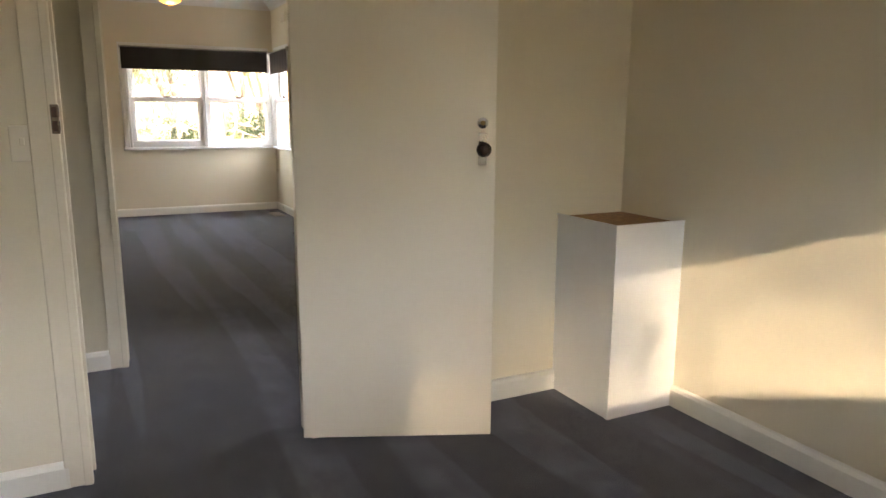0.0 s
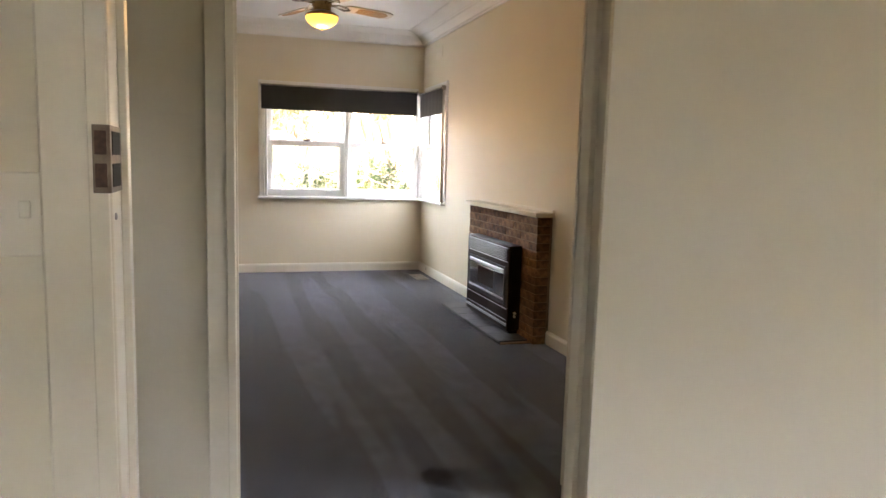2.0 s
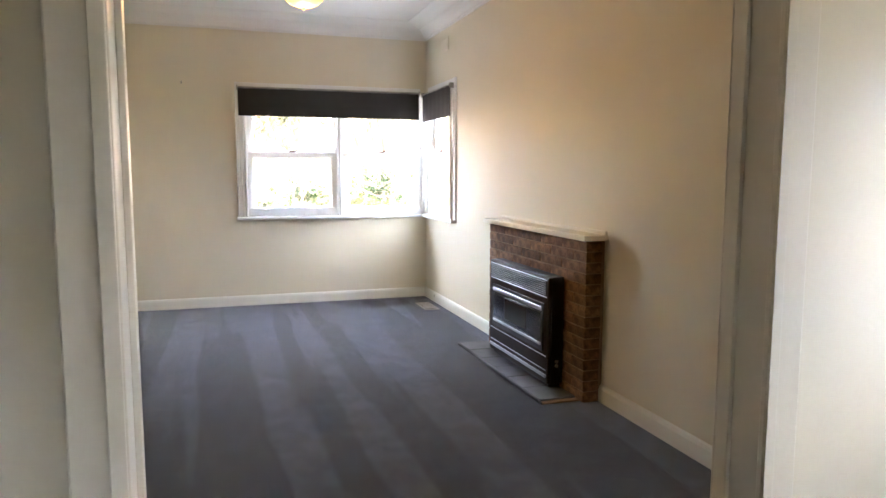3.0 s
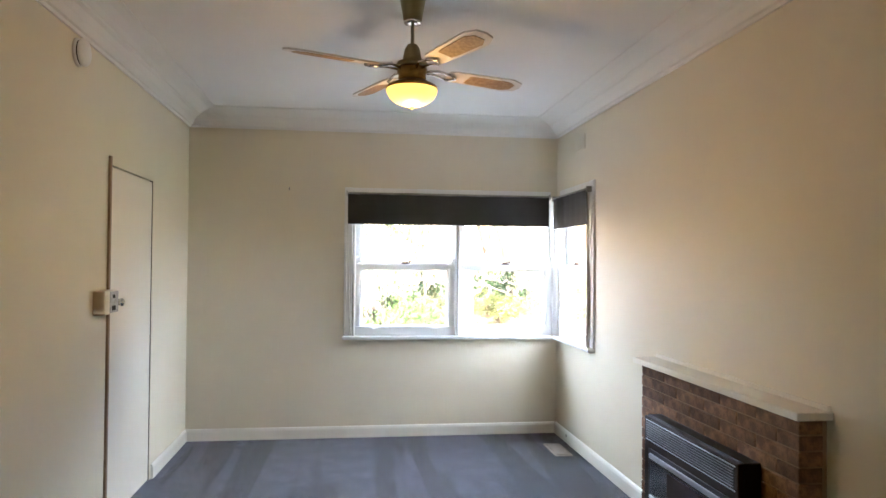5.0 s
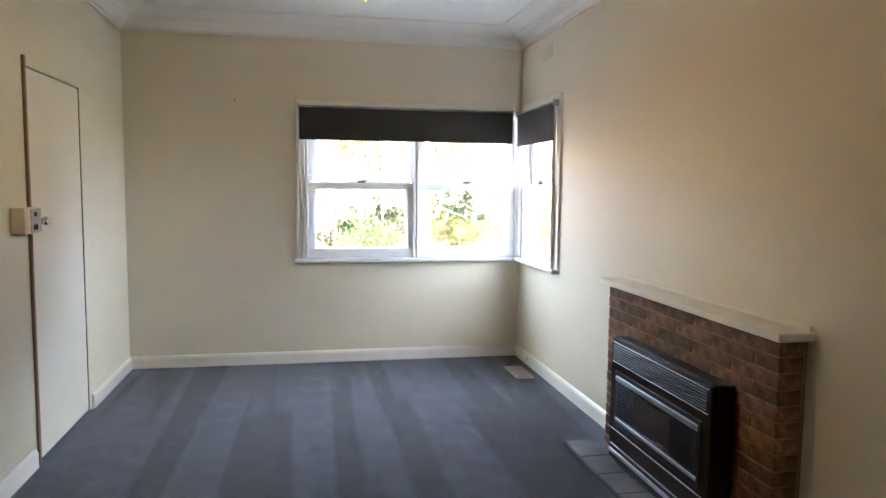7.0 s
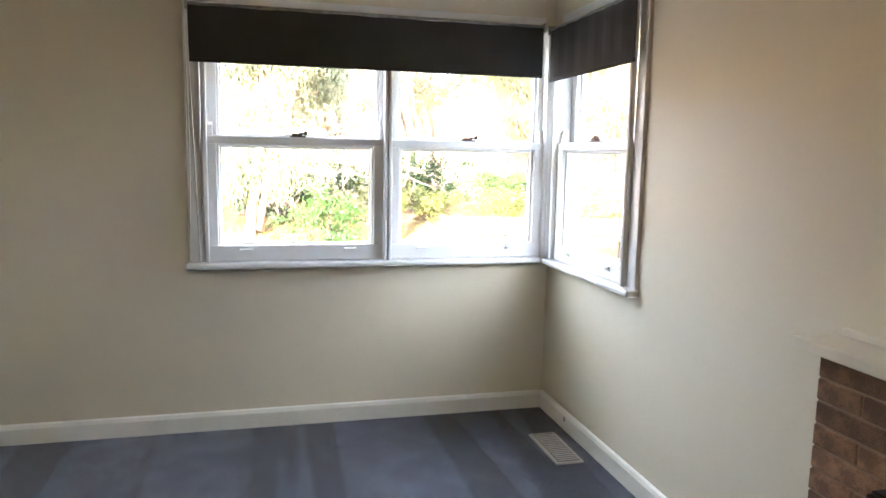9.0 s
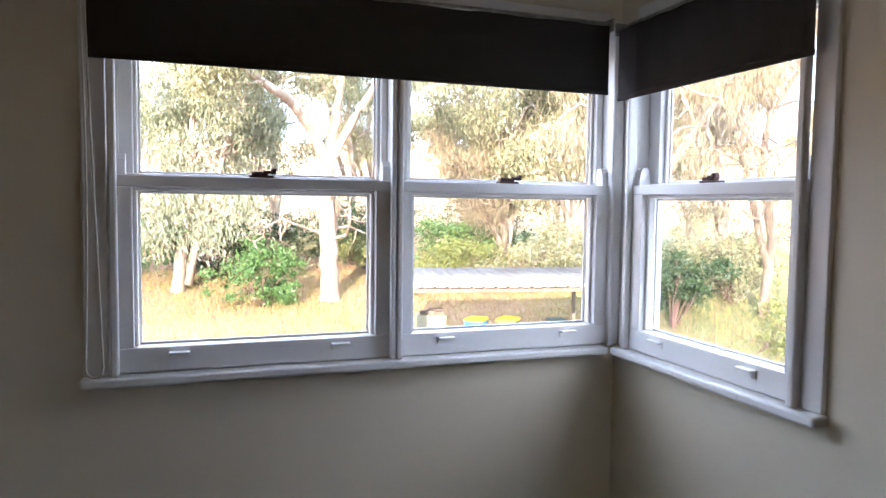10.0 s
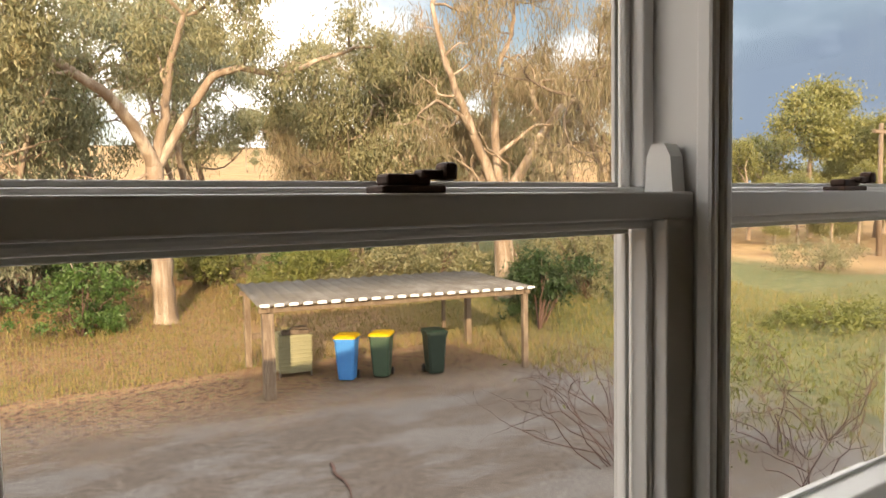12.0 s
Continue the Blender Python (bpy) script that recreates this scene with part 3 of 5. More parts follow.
structure("wall_back", wall_bm("y", BACK - FW, BACK, -5.3, 0.0, -0.12, CEIL, [(-3.6, -0.6, 1.42, 2.05)]), M_WALL, "cream painted wall with a wide window", "wall")
structure("wall_side", wall_bm("x", -5.3, -5.2, BACK, 0.0, -0.12, CEIL), M_WALL, "cream painted end wall", "wall")

# outside: boarded base, eaves and hipped roof
structure("house_base", wall_bm("y", 0.02, FW - 0.005, -5.3, FW, -2.6, -0.12), M_CLADDING, "painted boarded base of the house", "wall")
structure("house_base_side", wall_bm("x", 0.02, FW - 0.005, BACK, 0.02, -2.6, -0.12), M_CLADDING, "painted boarded base of the house", "wall")


def roof_bm():
    bm = bmesh.new()
    x0, x1, y0, y1, e, r = -12.0, 0.65, BACK - 2.3, 0.65, CEIL + 0.11, CEIL + 2.4
    ym = (y0 + y1) / 2
    low = [bm.verts.new(p) for p in ((x0, y0, e), (x1, y0, e), (x1, y1, e), (x0, y1, e))]
    ridge = [bm.verts.new((x0 + 5.5, ym, r)), bm.verts.new((x1 - 5.5, ym, r))]
    for f in ((low[0], low[1], ridge[1], ridge[0]), (low[1], low[2], ridge[1]), (low[2], low[3], ridge[0], ridge[1]), (low[3], low[0], ridge[0]), low[::-1]):
        bm.faces.new(f)
    bmesh.ops.recalc_face_normals(bm, faces=bm.faces[:])
    return bm


structure("roof", roof_bm(), M_ROOFIRON, "hipped metal roof with wide eaves", "roof")

# skirting boards
SKIRT = [(0, 0), (0.018, 0), (0.018, 0.076), (0.012, 0.092), (0.004, 0.098), (0, 0.098)]
for k, (a, b, out) in enumerate([
        ((LX, 0, 0), (-0.018, 0, 0), (0, -1, 0)), ((0, 0, 0), (0, -2.11, 0), (-1, 0, 0)), ((0, -3.56, 0), (0, HALL_A, 0), (-1, 0, 0)),
        ((LX, -0.018, 0), (LX, -1.0, 0), (1, 0, 0)), ((LX, -1.96, 0), (LX, HALL_A, 0), (1, 0, 0)),
        ((LX + 0.018, HALL_A, 0), (-2.265, HALL_A, 0), (0, 1, 0)), ((-0.825, HALL_A, 0), (-0.018, HALL_A, 0), (0, 1, 0)),
        ((-5.2, HALL_B, 0), (-2.265, HALL_B, 0), (0, -1, 0)), ((-0.825, HALL_B, 0), (0, HALL_B, 0), (0, -1, 0)),
        ((-5.2, DOOR_B, 0), (-2.43, DOOR_B, 0), (0, -1, 0)), ((-1.5, DOOR_B, 0), (-0.373, DOOR_B, 0), (0, -1, 0)),
        ((0, -7.39, 0), (0, BACK, 0), (-1, 0, 0)), ((-5.2, DOOR_A, 0), (-2.43, DOOR_A, 0), (0, 1, 0)), ((-1.505, DOOR_A, 0), (0, DOOR_A, 0), (0, 1, 0))]):
    structure("baseboard_%d" % (k + 1), run_bm(SKIRT, a, b, out), M_SKIRT, "cream gloss painted timber skirting board", "skirting board")

# stepped plaster cornice round the living room
CORNICE = [(0, 0), (0.012, 0), (0.016, 0.016), (0.030, 0.022), (0.050, 0.052), (0.080, 0.078), (0.100, 0.086), (0.106, 0.094), (0.140, 0.108), (0.190, 0.122),
           (0.230, 0.129), (0.246, 0.131), (0.246, 0.135), (0, 0.135)]
zc = CEIL - 0.135
for k, (a, b, out) in enumerate([((LX, 0, zc), (0, 0, zc), (0, -1, 0)), ((0, 0, zc), (0, HALL_A, zc), (-1, 0, 0)),
                                 ((LX, HALL_A, zc), (LX, 0, zc), (1, 0, 0)), ((LX, HALL_A, zc), (0, HALL_A, zc), (0, 1, 0))]):
    structure("trim_cornice_%d" % (k + 1), run_bm(CORNICE, a, b, out), M_CEIL, "white stepped plaster cornice", "cornice")


def casing(name, x0, x1, top, y, out, lining, label):
    """Architraves on one face of an opening in a wall across y, and the lining of the opening."""
    th = 0.018
    for a, b in ((x0 - 0.085, x0 + 0.004), (x1 - 0.004, x1 + 0.085)):
        bm = box_bm((a, y, 0), (b, y + out * th, top + 0.085), 0.004)
        box_bm((a + (0.06 if a < x0 - 0.05 else 0.0), y + out * th, 0), (a + (0.086 if a < x0 - 0.05 else 0.026), y + out * (th + 0.006), top), 0.002, bm)
        structure(name, bm, M_TRIM, label, "architrave")
    structure(name, box_bm((x0 - 0.004, y, top - 0.004), (x1 + 0.004, y + out * (th - 0.002), top + 0.083), 0.004), M_TRIM, label, "architrave")
    if lining:
        ya, yb = lining
        for a, b in ((x0 - 0.02, x0), (x1, x1 + 0.02)):
            bm = box_bm((min(a, b), ya - 0.003, 0), (max(a, b), yb + 0.003, top), 0.002)
            s = 1 if a < x0 - 0.001 else -1
            face = x0 if s > 0 else x1
            box_bm((face, ya + 0.085, 0), (face + s * 0.012, yb - 0.004, top - 0.012), 0.002, bm)
            structure(name + "_lining", bm, M_TRIM, "cream gloss painted door lining with a stop bead", "door lining")
        structure(name + "_lining", box_bm((x0 - 0.02, ya - 0.003, top), (x1 + 0.02, yb + 0.003, top + 0.02), 0.002), M_TRIM, "cream gloss painted door lining head", "door lining")


casing("trim_opening_hall", -2.185, -0.925, 2.06, HALL_B, -1, (HALL_B, HALL_A), "cream gloss timber architrave round the wide opening")
casing("trim_opening_living", -2.185, -0.925, 2.06, HALL_A, 1, None, "cream gloss timber architrave round the wide opening")
casing("trim_door_back", -2.36, -1.56, 2.045, DOOR_B, -1, (DOOR_B, DOOR_A), "cream gloss timber architrave round the doorway")
casing("trim_door_hall", -2.36, -1.56, 2.045, DOOR_A, 1, None, "cream gloss timber architrave round the doorway")


# ---------------------------------------------------------------- corner window
UPPER_TRIM = 0.034


def sash_window(win, place, u0, u1, stile_l, stile_full):
    """One double-hung unit between u0 and u1 along its wall: place(u, d, z) gives world metres, d runs outwards."""
    def bar(name, ua, ub, da, db, za, zb, mat, parent, bev=0.003, label=""):
        return part(name, box_bm(place(ua, da, za), place(ub, db, zb), bev), mat, parent, label)

    for low in (True, False):
        da, db = (-0.012, 0.050) if low else (0.056, 0.100)
        stile_r = stile_full if low else stile_full - UPPER_TRIM
        z0, z1 = (0.868, 1.482) if low else (1.446, 2.035)
        gz0, gz1 = (0.946, 1.434) if low else (1.490, 1.972)
        sash = part("lower_sash" if low else "upper_sash", box_bm(place(u0, da, z0), place(u1, db, gz0), 0.004), M_WHITE, win)
        mo = 0.012
        bar("rail", u0, u1, da, db, gz1 + mo, z1, M_WHITE, sash)
        bar("stile", u0, u0 + stile_l - mo, da, db, gz0, gz1 + mo, M_WHITE, sash)
        bar("stile", u1 - stile_r + mo, u1, da, db, gz0, gz1 + mo, M_WHITE, sash)
        for ua, ub, za, zb in ((u0 + stile_l - mo, u1 - stile_r + mo, gz1, gz1 + mo), (u0 + stile_l - mo, u0 + stile_l, gz0, gz1), (u1 - stile_r, u1 - stile_r + mo, gz0, gz1)):
            bar("glazing_mould", ua, ub, da + 0.022, db - 0.010, za, zb, M_WHITE, sash, 0.004)
        g = bar("pane", u0 + stile_l - 0.004, u1 - stile_r + 0.004, db - 0.012, db - 0.009, gz0 - 0.004, gz1 + 0.004, M_GLASS, sash, 0, "clear window glass")
        g.visible_shadow = False
        # putty bevel round the glass, outside
        for ua, ub, za, zb in ((u0 + stile_l, u1 - stile_r, gz0, gz0 + 0.008), (u0 + stile_l, u1 - stile_r, gz1 - 0.008, gz1),
                               (u0 + stile_l, u0 + stile_l + 0.008, gz0 + 0.008, gz1 - 0.008), (u1 - stile_r - 0.008, u1 - stile_r, gz0 + 0.008, gz1 - 0.008)):
            bar("bead", ua, ub, db - 0.009, db - 0.001, za, zb, M_WHITE, sash, 0.002)
        if low:
            scr = bar("insect_screen", u0 + 0.02, u1 - 0.02, 0.108, 0.110, 0.872, 1.470, M_SCREEN, win, 0, "fine grey insect screen")
            scr.visible_shadow = False
            for ua in (u0 + 0.004, u1 - 0.030):
                bm = bmesh.new()
                side = [(0.000, 1.482), (0.004, 1.530), (0.014, 1.548), (0.036, 1.548), (0.044, 1.530), (0.048, 1.482)]
                rows = [[bm.verts.new(place(ua + w, d, z)) for d, z in side] for w in (0.0, 0.026)]
                for i in range(6):
                    bm.faces.new((rows[0][i], rows[0][(i + 1) % 6], rows[1][(i + 1) % 6], rows[1][i]))
                bm.faces.new(rows[0]), bm.faces.new(rows[1][::-1])
                bmesh.ops.recalc_face_normals(bm, faces=bm.faces[:])
                part("horn", bm, M_WHITE, sash)
            mid = (u0 + u1) / 2
            bm = box_bm(place(mid - 0.038, -0.004, 1.482), place(mid + 0.038, 0.034, 1.490), 0.002)
            box_bm(place(mid - 0.030, 0.000, 1.490), place(mid + 0.022, 0.026, 1.502), 0.003, bm)
            box_bm(place(mid + 0.005, -0.010, 1.496), place(mid + 0.044, 0.010, 1.506), 0.003, bm)
            box_bm(place(mid + 0.030, -0.016, 1.494), place(mid + 0.046, 0.008, 1.514), 0.005, bm)
            part("sash_latch", bm, M_RUST, sash, "dark worn metal sash latch")
            for ua in (u0 + 0.15, u1 - 0.21):
                bm = box_bm(place(ua, -0.016, 0.905), place(ua + 0.062, -0.012, 0.930), 0.001)
                box_bm(place(ua, -0.038, 0.922), place(ua + 0.062, -0.012, 0.930), 0.002, bm)
                part("sash_lift", bm, M_WHITE, sash, "white painted sash lift")


def far(u, d, z):
    return (u, d, z)


def side(u, d, z):
    return (d, -u, z)


window_1 = tagged(new("window_1"), "white double-hung corner window with two sashes on this wall", "window", kind="structure")
window_1.location = (-0.93, 0, SILL)
window_2 = tagged(new("window_2"), "white double-hung single window meeting the corner post", "window", kind="structure")
window_2.location = (0, -0.5, SILL)
sash_window(window_1, far, -1.786, -0.914, 0.061, 0.068)
sash_window(window_1, far, -0.893, -0.040, 0.068, 0.073)
sash_window(window_2, side, 0.110, 0.905, 0.078, 0.061)


def frame_parts(win, place, outer, inner_end, mullions, corner):
    """Jamb, head, beads, architrave and stepped sill of one face of the corner window."""
    def bar(name, ua, ub, da, db, za, zb, bev=0.004):
        part(name, box_bm(place(ua, da, za), place(ub, db, zb), bev), M_WHITE, win)

    s = 1 if inner_end > outer else -1
    bar("architrave", outer - s * 0.068, outer + s * 0.002, -0.016, 0.004, SILL + 0.002, HEAD + 0.05)
    bar("architrave_bead", outer + s * 0.006, outer + s * 0.030, -0.040, -0.0135, SILL + 0.002, HEAD, 0.006)
    bar("jamb", outer, outer + s * 0.022, 0.006, FW - 0.004, SILL + 0.002, HEAD - 0.004)
    bar("parting_bead", outer + s * 0.022, outer + s * 0.030, 0.0505, 0.0555, SILL + 0.004, HEAD - 0.006, 0.001)
    bar("architrave_head", outer + s * 0.004, inner_end, -0.014, 0.004, HEAD - 0.03, HEAD + 0.048)
    bar("head", outer + s * 0.022, inner_end, 0.006, FW - 0.004, 2.037, HEAD - 0.002)
    for ua, ub in mullions:
        bar("mullion", ua, ub, -0.020, FW - 0.004, SILL + 0.002, 2.035)
        bar("staff_bead", ua - 0.010, ua + 0.008, -0.046, -0.0185, SILL + 0.002, 2.035, 0.006)
        bar("staff_bead", ub - 0.008, ub + 0.012, -0.050, -0.0185, SILL + 0.002, 2.035, 0.006)
    bar("window_sill", outer - s * 0.078, corner, -0.058, 0.004, 0.834, SILL + 0.001, 0.008)
    bar("sill_step", outer + s * 0.022, corner, 0.004, FW + 0.03, 0.840, 0.866)


frame_parts(window_1, far, -1.808, -0.06, [(-0.913, -0.894)], -0.06)
frame_parts(window_2, side, 0.920, 0.12, [], 0.06)
bm = box_bm((-0.038, 0.002, SILL + 0.002), (FW - 0.004, FW - 0.004, HEAD - 0.003), 0.004)
box_bm((0.002, -0.108, SILL + 0.002), (FW - 0.006, 0.002, HEAD - 0.003), 0.004, bm)
box_bm((-0.050, -0.036, SILL + 0.002), (-0.028, 0.002, HEAD - 0.003), 0.006, bm)
box_bm((-0.036, -0.118, SILL + 0.002), (0.002, -0.096, HEAD - 0.003), 0.006, bm)
box_bm((-0.03, -0.028, SILL + 0.002), (0.002, 0.002, HEAD - 0.003), 0.006, bm)
part("corner_post", bm, M_WHITE, window_1)


# ---------------------------------------------------------------- roller blinds
def roller_blind(at, place, u0, u1, d, z0, z1, chain_u, label):
    blind = thing("roller_blind", at, label, "blind", "roller blinds at the corner window")
    bm = bmesh.new()
    n = 24
    for za, zb in ((z0, z1),):
        rows = [[bm.verts.new(place(u0 + (u1 - u0) * i / n, d + dd + 0.0015 * math.sin(i * 1.7), z)) for i in range(n + 1)] for z, dd in ((za, 0), (zb, 0), (zb, 0.0015), (za, 0.0015))]
        for k in range(4):
            for i in range(n):
                bm.faces.new((rows[k][i], rows[k][i + 1], rows[(k + 1) % 4][i + 1], rows[(k + 1) % 4][i]))
        bm.faces.new([r[0] for r in rows]), bm.faces.new([r[-1] for r in rows][::-1])
    bmesh.ops.recalc_face_normals(bm, faces=bm.faces[:])
    part("fabric", bm, M_BLIND, blind)
    a, b = Vector(place(u0, d + 0.012, z1 + 0.004)), Vector(place(u1, d + 0.012, z1 + 0.004))
    part("roller_tube", tube_bm([a, b], 0.013, 12), M_STEEL, blind, "thin metal roller tube")
    part("bottom_rail", box_bm(place(u0, d - 0.004, z0 - 0.002), place(u1, d + 0.006, z0 + 0.016), 0.003), M_BLIND, blind)
    for u in (u0 - 0.012, u1 + 0.004):
        bm = box_bm(place(u, d - 0.012, z1 - 0.02), place(u + 0.008, -0.018, z1 + 0.026), 0.002)
        part("bracket", bm, M_STEEL, blind, "small metal bracket")
    if chain_u is not None:
        pts = []
        for i in range(21):
            f = i / 20
            pts.append(place(chain_u + 0.012 * math.sin(f * 3.1), d - 0.004, z1 - f * (z1 - 0.90)))
        for i in range(1, 8):
            a = math.pi * i / 8
            pts.append(place(chain_u + 0.024 * (1 - math.cos(a)), d - 0.004, 0.90 - 0.030 * math.sin(a)))
        for i in range(21):
            f = 1 - i / 20
            pts.append(place(chain_u + 0.012 + 0.036 * f, d - 0.002, z1 - f * (z1 - 0.90)))
        part("bead_chain", tube_bm(pts, 0.0034, 5), M_PLASTIC, blind, "white looped bead chain")
    return blind


roller_blind((-0.95, -0.04, 2.08), far, -1.848, -0.088, -0.05, 1.822, 2.076, -1.868, "charcoal fabric roller blind rolled most of the way up")
roller_blind((-0.04, -0.5, 2.08), side, 0.058, 0.945, -0.05, 1.800, 2.062, None, "charcoal fabric roller blind on the narrow window")

# ---------------------------------------------------------------- ceiling fan with lamp
FX, FY = -1.545, -2.83
fan = thing("ceiling_fan", (FX, FY, CEIL), "four-bladed ceiling fan at rest with a lit amber bowl", "ceiling fan")
part("canopy", lathe_bm([(0.060, 2.745), (0.064, 2.738), (0.064, 2.722), (0.060, 2.718), (0.043, 2.625), (0.040, 2.613), (0.022, 2.610)], (FX, FY, 0)), M_FANBODY, fan)
part("canopy_ring", lathe_bm([(0.040, 2.616), (0.041, 2.612), (0.039, 2.606), (0.012, 2.605)], (FX, FY, 0)), M_CHROME, fan)
part("rod", lathe_bm([(0.0085, 2.615), (0.0085, 2.50)], (FX, FY, 0), n=12), M_FANBODY, fan)
part("motor_housing", lathe_bm([(0.010, 2.512), (0.022, 2.508), (0.034, 2.490), (0.043, 2.445), (0.046, 2.430), (0.070, 2.424), (0.074, 2.414), (0.070, 2.404), (0.05, 2.402)], (FX, FY, 0)), M_FANBODY, fan)
part("motor_band", lathe_bm([(0.05, 2.404), (0.066, 2.402), (0.072, 2.392), (0.069, 2.375), (0.062, 2.362), (0.066, 2.352), (0.058, 2.340), (0.05, 2.338)], (FX, FY, 0)), M_BRASS, fan, "polished antique brass band")
part("lamp_ring", lathe_bm([(0.06, 2.342), (0.096, 2.326), (0.119, 2.312), (0.120, 2.303), (0.10, 2.301)], (FX, FY, 0)), M_BRASS, fan)
part("glass_bowl", lathe_bm([(0.113, 2.304), (0.118, 2.297), (0.116, 2.284), (0.103, 2.261), (0.076, 2.239), (0.041, 2.225), (0.006, 2.220)], (FX, FY, 0), n=32), M_BOWL, fan, "glowing amber glass bowl shade")
part("finial", lathe_bm([(0.006, 2.222), (0.009, 2.215), (0.004, 2.208), (0.001, 2.206)], (FX, FY, 0), n=12), M_BRASS, fan)
bulb = new("fan_lamp", bpy.data.lights.new("fan_lamp", "POINT"))
bulb.data.energy, bulb.data.color, bulb.data.shadow_soft_size = 0.5, (1.0, 0.56, 0.18), 0.06
bulb.location = (FX, FY, 2.17)
for k in range(4):
    a = radians(23 + 90 * k)
    spin = Matrix.Translation((FX, FY, 2.392)) @ Matrix.Rotation(a, 4, "Z")
    tilt = spin @ Matrix.Rotation(radians(-11), 4, "X")
    outline = [(0.185, -0.038), (0.21, -0.050), (0.54, -0.064), (0.600, -0.040), (0.612, 0.0), (0.600, 0.040), (0.54, 0.064), (0.21, 0.050), (0.185, 0.038)]
    bm = bmesh.new()
    top, low = [bm.verts.new(tilt @ Vector((x, y, 0.004))) for x, y in outline], [bm.verts.new(tilt @ Vector((x, y, -0.004))) for x, y in outline]
    bm.faces.new(top), bm.faces.new(low[::-1])
    for i in range(len(outline)):
        j = (i + 1) % len(outline)
        bm.faces.new((top[j], top[i], low[i], low[j]))
    bmesh.ops.recalc_face_normals(bm, faces=bm.faces[:])
    blade = part("blade", bm, M_BLADE, fan, "off-white fan blade with a cane inset")
    bm = bmesh.new()
    inset = [(0.30, -0.034), (0.33, -0.040), (0.52, -0.046), (0.565, -0.024), (0.565, 0.024), (0.52, 0.046), (0.33, 0.040), (0.30, 0.034)]
    top, low = [bm.verts.new(tilt @ Vector((x, y, -0.0035))) for x, y in inset], [bm.verts.new(tilt @ Vector((x, y, -0.0065))) for x, y in inset]
    bm.faces.new(top), bm.faces.new(low[::-1])
    for i in range(len(inset)):
        j = (i + 1) % len(inset)
        bm.faces.new((top[j], top[i], low[i], low[j]))
    bmesh.ops.recalc_face_normals(bm, faces=bm.faces[:])
    part("cane_inset", bm, M_CANE, blade, "woven cane inset panel")
    bm = bmesh.new()
    tube_bm([spin @ Vector((0.062, -0.012, -0.004)), spin @ Vector((0.12, -0.03, 0.004)), tilt @ Vector((0.20, -0.026, -0.010))], 0.006, 7, bm)
    tube_bm([spin @ Vector((0.062, 0.012, -0.004)), spin @ Vector((0.12, 0.03, 0.004)), tilt @ Vector((0.20, 0.026, -0.010))], 0.006, 7, bm)
    tube_bm([tilt @ Vector((0.19, -0.032, -0.010)), tilt @ Vector((0.235, 0.0, -0.010)), tilt @ Vector((0.19, 0.032, -0.010))], 0.007, 7, bm)
    part("blade_iron", bm, M_CHROME, fan, "scrolled chrome blade iron")

# ---------------------------------------------------------------- fireplace
BX, BY0, BY1, BTOP, COURSE = -0.117, -3.56, -2.115, 0.922, 0.0612
fireplace = thing("fireplace", (-0.06, -2.78, 0.0), "brown brick fireplace surround with a cream mantel shelf", "fireplace")
bm = box_bm((BX + 0.0035, BY0 + 0.0035, 0.0), (0.0, BY1 - 0.0035, BTOP - 0.004))
surround = part("mortar_bed", bm, M_MORTAR, fireplace, "sandy mortar joints between the bricks")
bm = box_bm((-0.150, BY0 - 0.035, BTOP - 0.002), (0.0, BY1 + 0.065, BTOP + 0.030), 0.004)
box_bm((-0.014, BY0 - 0.020, BTOP + 0.030), (0.0, BY1 + 0.045, BTOP + 0.050), 0.003, bm)
part("mantel_shelf", bm, M_DOOR, fireplace, "cream painted timber mantel shelf")

hearth = thing("hearth", (-0.23, -2.78, 0.0), "low hearth of dark slate-grey tiles edged by carpet", "hearth")
part("bed", box_bm((-0.35, -3.52, 0.0), (BX, -2.09, 0.008)), M_MORTAR, hearth)
part("metal_edge", box_bm((-0.358, -3.525, 0.0), (-0.35, -2.085, 0.016), 0.002), M_BLACK, hearth, "thin dark metal carpet edge")

# ---------------------------------------------------------------- gas heater in the fireplace
HX, HY0, HY1, HZ0, HZ1 = -0.225, -3.315, -2.385, 0.045, 0.682
heater = thing("gas_heater", (-0.15, -2.72, HZ0), "dark brown gas wall heater with chrome trim and louvres", "heater")
part("casing", box_bm((HX + 0.006, HY0, HZ0), (BX - 0.002, HY1, HZ1), 0.006), M_HEATER, heater)
part("rear_box", box_bm((HX + 0.026, HY0 - 0.004, HZ0 + 0.004), (BX - 0.004, HY1 + 0.004, HZ1 + 0.003), 0.004), M_BLACK, heater, "black steel rear housing")
part("foot", box_bm((HX + 0.03, HY0 + 0.03, 0.012), (BX - 0.006, HY1 - 0.03, HZ0 + 0.006)), M_BLACK, heater)


def on_front(y0, y1, z0, z1, out, deep=0.004, bev=0.002):
    return box_bm((HX + 0.006 - out, y0, z0), (HX + 0.006 - out + deep + out, y1, z1), bev)


fw = (HY0 + 0.012, HY1 - 0.012)
part("grille_recess", on_front(fw[0] + 0.02, fw[1] - 0.02, 0.571, 0.658, 0.0015), M_BLACK, heater)
for k in range(7):
    z = 0.576 + k * 0.0122
    bm = box_bm((HX - 0.003, fw[0] + 0.022, z), (HX + 0.004, fw[1] - 0.022, z + 0.0036), 0.001)
    part("louvre", bm, M_LOUVRE, heater, "narrow chrome louvre")
part("upper_trim", on_front(fw[0] + 0.01, fw[1] - 0.01, 0.662, 0.667, 0.004), M_TRIMMETAL, heater)
